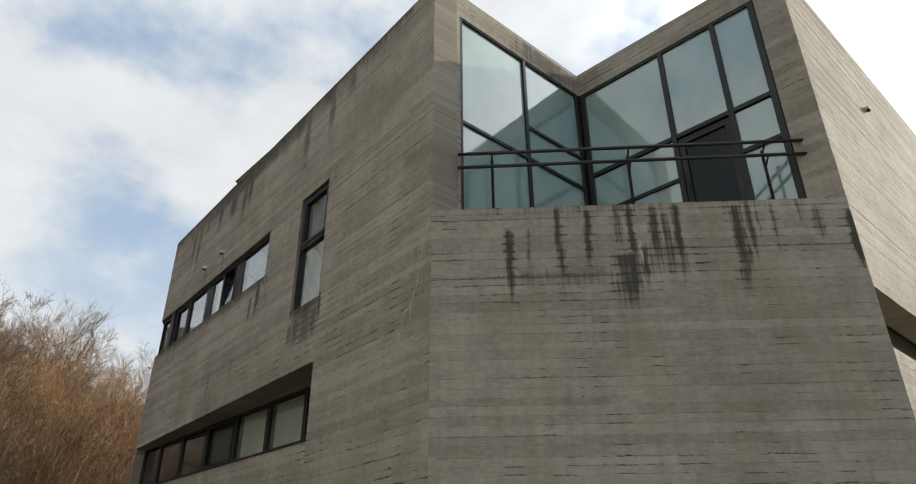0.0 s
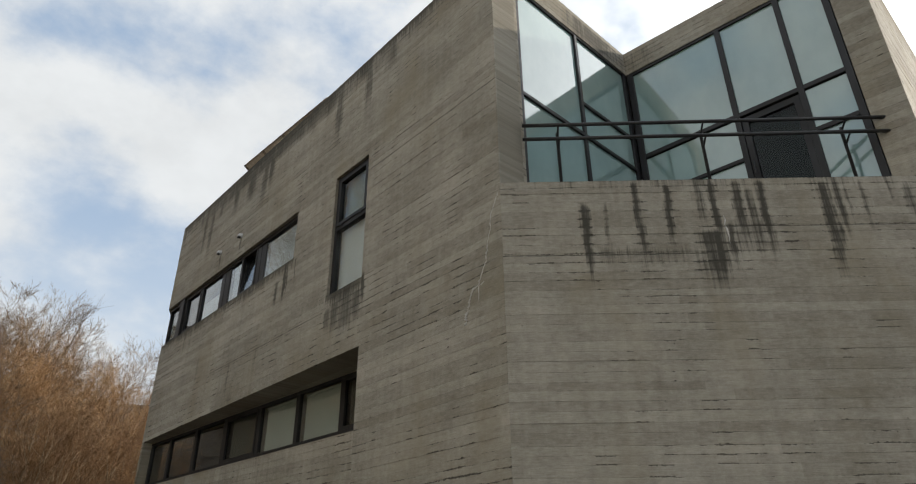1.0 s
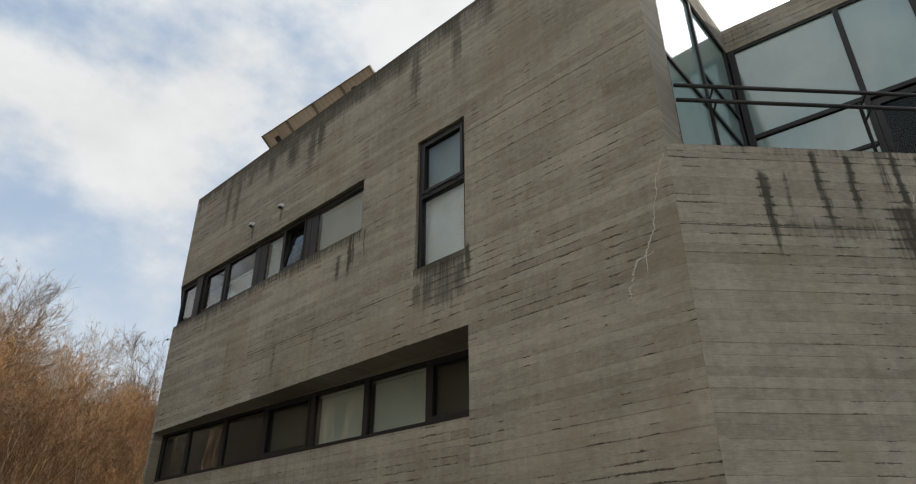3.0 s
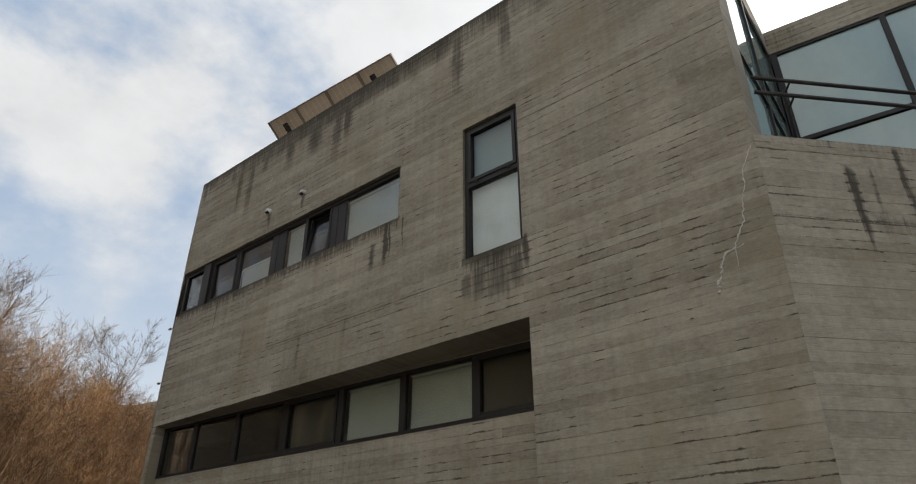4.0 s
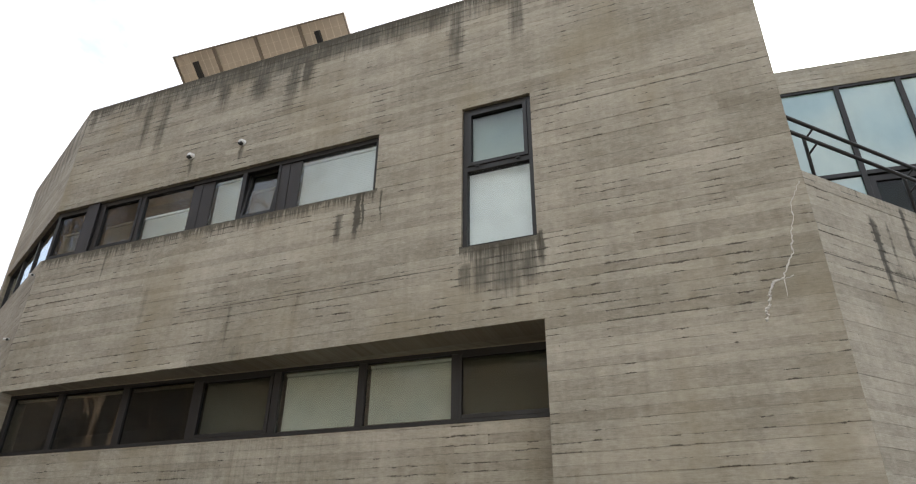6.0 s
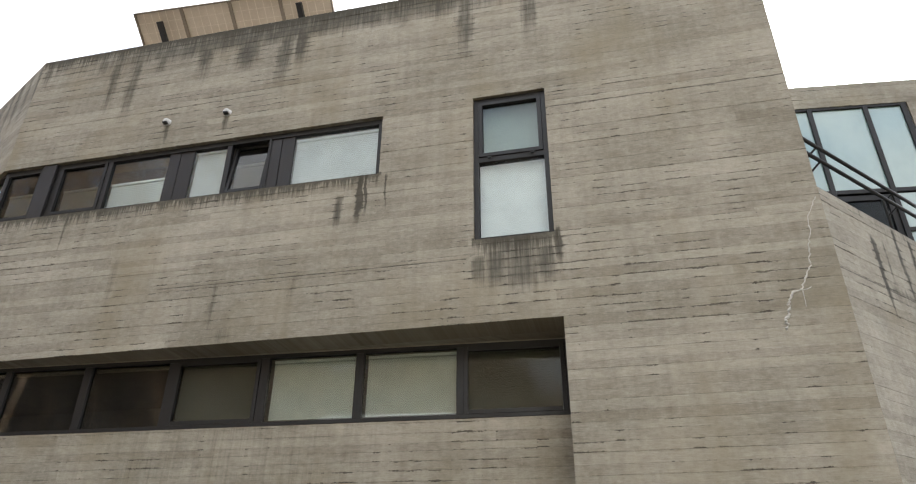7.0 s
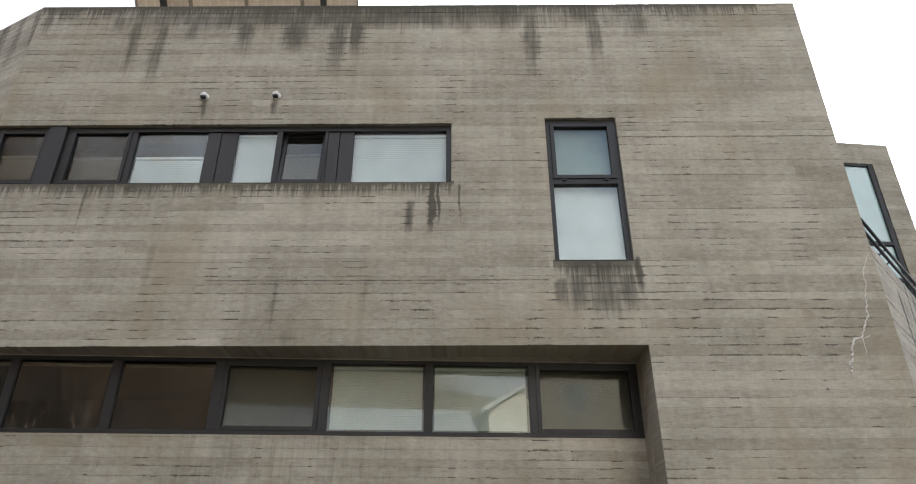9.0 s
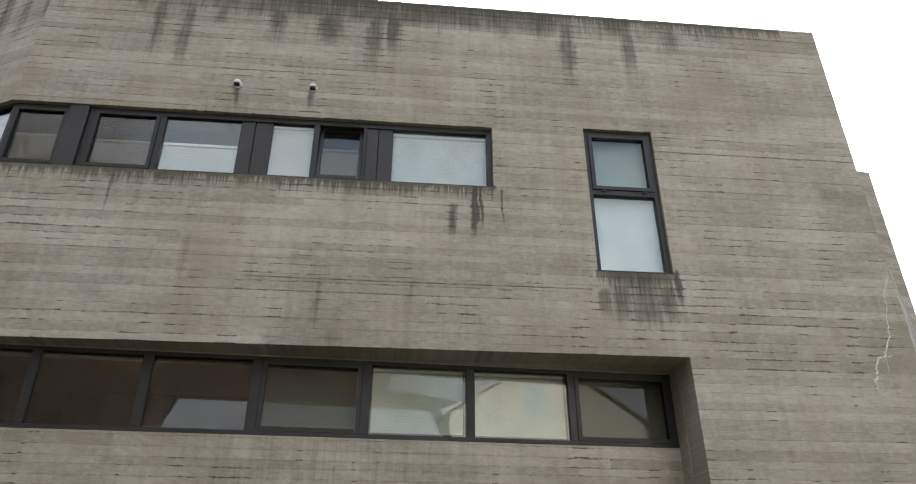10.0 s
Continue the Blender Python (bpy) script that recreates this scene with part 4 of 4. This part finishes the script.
# tall trees beside the lane, mirrored in the upper windows
for x, y, kind, turn, size in ((-8.0, 34.5, 5, 20, 2.3), (-10.5, 38.0, 6, 80, 2.5), (-12.5, 31.0, 6, 130, 2.3), (-16.0, 35.0, 5, 260, 2.3)):
    tree(x, y, kind, turn, size, "trees beside the lane", "tall bare grey tree with open branches beside the lane")


def thicket(seed, count, x0, x1, y0, y1, fan, mat, label):
    """Undergrowth of thin stems over a bank; fan: how its width grows with the distance."""
    r = random.Random(seed)
    bm = bmesh.new()
    for k in range(count):
        y = y0 + (y1 - y0) * r.random() ** 1.2
        x = x0 + (x1 - x0) * r.random() * (y / y1 if fan else 1.0)
        p = Vector((x, y, land_height(x, y) - 0.1))
        h = r.uniform(1.0, 3.2)
        d = Vector((r.uniform(-0.4, 0.4), r.uniform(-0.4, 0.4), 1)).normalized()
        q = p + d * h * 0.55
        tip = q + (d + Vector((r.uniform(-0.4, 0.4), r.uniform(-0.4, 0.4), 0.0))).normalized() * h * 0.45
        tube(bm, [p, q, tip], 0.014, 3, [0.016, 0.012, 0.004], caps=False)
        side = Vector((r.uniform(-1, 1), r.uniform(-1, 1), r.uniform(0.1, 0.8))).normalized()
        tube(bm, [q, q + side * h * 0.3], 0.008, 3, [0.008, 0.003], caps=False)
    tagged(part("thicket", bm, mat), label, "undergrowth", kind="stuff")


thicket(21, 5200, 0.0, 40.0, 24.5, 62.5, True, M_TWIG, "leafless brown undergrowth of thin stems on the bank")
thicket(22, 3200, -20.0, -36.0, 8.0, 48.0, False, M_GREY, "leafless grey undergrowth on the slope across the lane")


# ---- houses across the lane, seen in the window panes ----
def gabled_house():
    top = thing("house", "cream rendered house with a steep gable and small windows", "house")
    x0, x1, y0, y1, eave, ridge = -20.0, -14.0, -0.8, 7.6, 9.1, 11.7
    ym = (y0 + y1) / 2
    bm = bmesh.new()
    ring = [(y0, -0.5), (y1, -0.5), (y1, eave), (ym, ridge), (y0, eave)]
    a = [bm.verts.new((x1, y, z)) for y, z in ring]
    b = [bm.verts.new((x0, y, z)) for y, z in ring]
    bm.faces.new(a), bm.faces.new(b[::-1])
    for i in range(5):
        j = (i + 1) % 5
        bm.faces.new((a[i], b[i], b[j], a[j]))
    part("wall", bm, M_STUCCO, top)
    rise = (ridge - eave) / (y1 - ym)
    for sgn, ye in ((1, y1), (-1, y0)):
        bm = bmesh.new()
        o = 0.35
        pts = [(ye + sgn * o, eave - rise * o + 0.02), (ym, ridge + 0.02), (ym, ridge + 0.2), (ye + sgn * o, eave - rise * o + 0.2)]
        a = [bm.verts.new((x1 + 0.25, y, z)) for y, z in pts]
        b = [bm.verts.new((x0 - 0.25, y, z)) for y, z in pts]
        bm.faces.new(a), bm.faces.new(b[::-1])
        for i in range(4):
            j = (i + 1) % 4
            bm.faces.new((a[i], b[i], b[j], a[j]))
        part("roof", bm, M_SEAM, top)
    for y, z in ((4.0, 9.7), (4.0, 6.6), (1.5, 6.6), (6.0, 6.6)):
        win = part("window", boxed((x1 - 0.02, y - 0.45, z - 0.65), (x1 + 0.04, y + 0.45, z + 0.65), bevel=0.01), M_CAP, top)
        part("pane", boxed((x1 + 0.041, y - 0.37, z - 0.57), (x1 + 0.05, y + 0.37, z + 0.57)), M_MILK, win)


def seam_roof_shed():
    top = thing("shed", "low outbuilding with a grey standing-seam metal roof", "building")
    part("wall", boxed((-17.0, 8.6, -0.5), (-11.3, 17.6, 7.0)), M_ROOM, top)
    d = Vector((2.9, 0, -1.9))
    m = Matrix.Translation((-14.2, 0, 9.1)) @ Matrix.Rotation(math.atan2(1.9, 2.9), 4, "Y")
    roof = part("roof", boxed((0, 8.3, -0.08), (d.length + 0.3, 17.9, 0.0), m), M_SEAM, top)
    m2 = Matrix.Translation((-14.2, 0, 9.1)) @ Matrix.Rotation(math.pi - math.atan2(1.9, 2.9), 4, "Y")
    part("roof", boxed((0, 8.3, 0.0), (d.length + 0.3, 17.9, 0.08), m2), M_SEAM, top)
    for k in range(21):
        y = 8.35 + k * 0.46
        part("seam", boxed((0, y - 0.012, 0.0), (d.length + 0.3, y + 0.012, 0.035), m), M_SEAM, roof)


gabled_house()
seam_roof_shed()


# ---- shuttering boards of the concrete, row by row ----
BOARD = mesh_of("board", boxed((0, 0, 0), (1, 1, 1)), M_SIDE)


def board_mesh(mat, cache={}):
    if mat.name not in cache:
        me = BOARD.copy()
        me.name = "board"
        me.materials.clear()
        me.materials.append(mat)
        cache[mat.name] = me
    return cache[mat.name]


ROWS = [2.0]
row_rnd = random.Random(3)
while ROWS[-1] < 10.0:
    ROWS.append(round(ROWS[-1] + row_rnd.uniform(0.078, 0.122), 3))


def lay_boards(w, mat, length, z0, z1, holes, run, seed):
    rnd = random.Random(seed)
    cuts = {round(h[i], 3) for h in holes for i in (2, 3) if z0 < h[i] < z1}
    inner = [z for z in ROWS if z0 + 0.03 < z < z1 - 0.03 and not any(abs(z - c) < 0.03 for c in cuts)]
    levels = sorted({z0, z1, *inner, *cuts})
    for a, b in zip(levels, levels[1:]):
        spans, mid = [(0.0, length)], (a + b) / 2
        for h in holes:
            if h[2] < mid < h[3]:
                spans = [s for u, v in spans for s in ((u, min(v, h[0])), (max(u, h[1]), v)) if s[1] - s[0] > 0.02]
        for u, v in spans:
            p = u
            while p < v - 0.01:
                q = p + run * rnd.uniform(0.6, 1.3)
                if v - q < 0.5:
                    q = v
                proud = rnd.choice((0.001, 0.0015, 0.002, 0.003, 0.004))
                ob = new("board", board_mesh(mat))
                ob.parent = w
                ob.matrix_basis = Matrix.LocRotScale((p, -proud, a), None, (q - p, proud + 0.015, b - a - 0.0004))
                p = q


for i, (w, mat, length, z0, z1, holes, run) in enumerate(BOARDS):
    lay_boards(w, mat, length, z0, z1, holes, run, 100 + i)
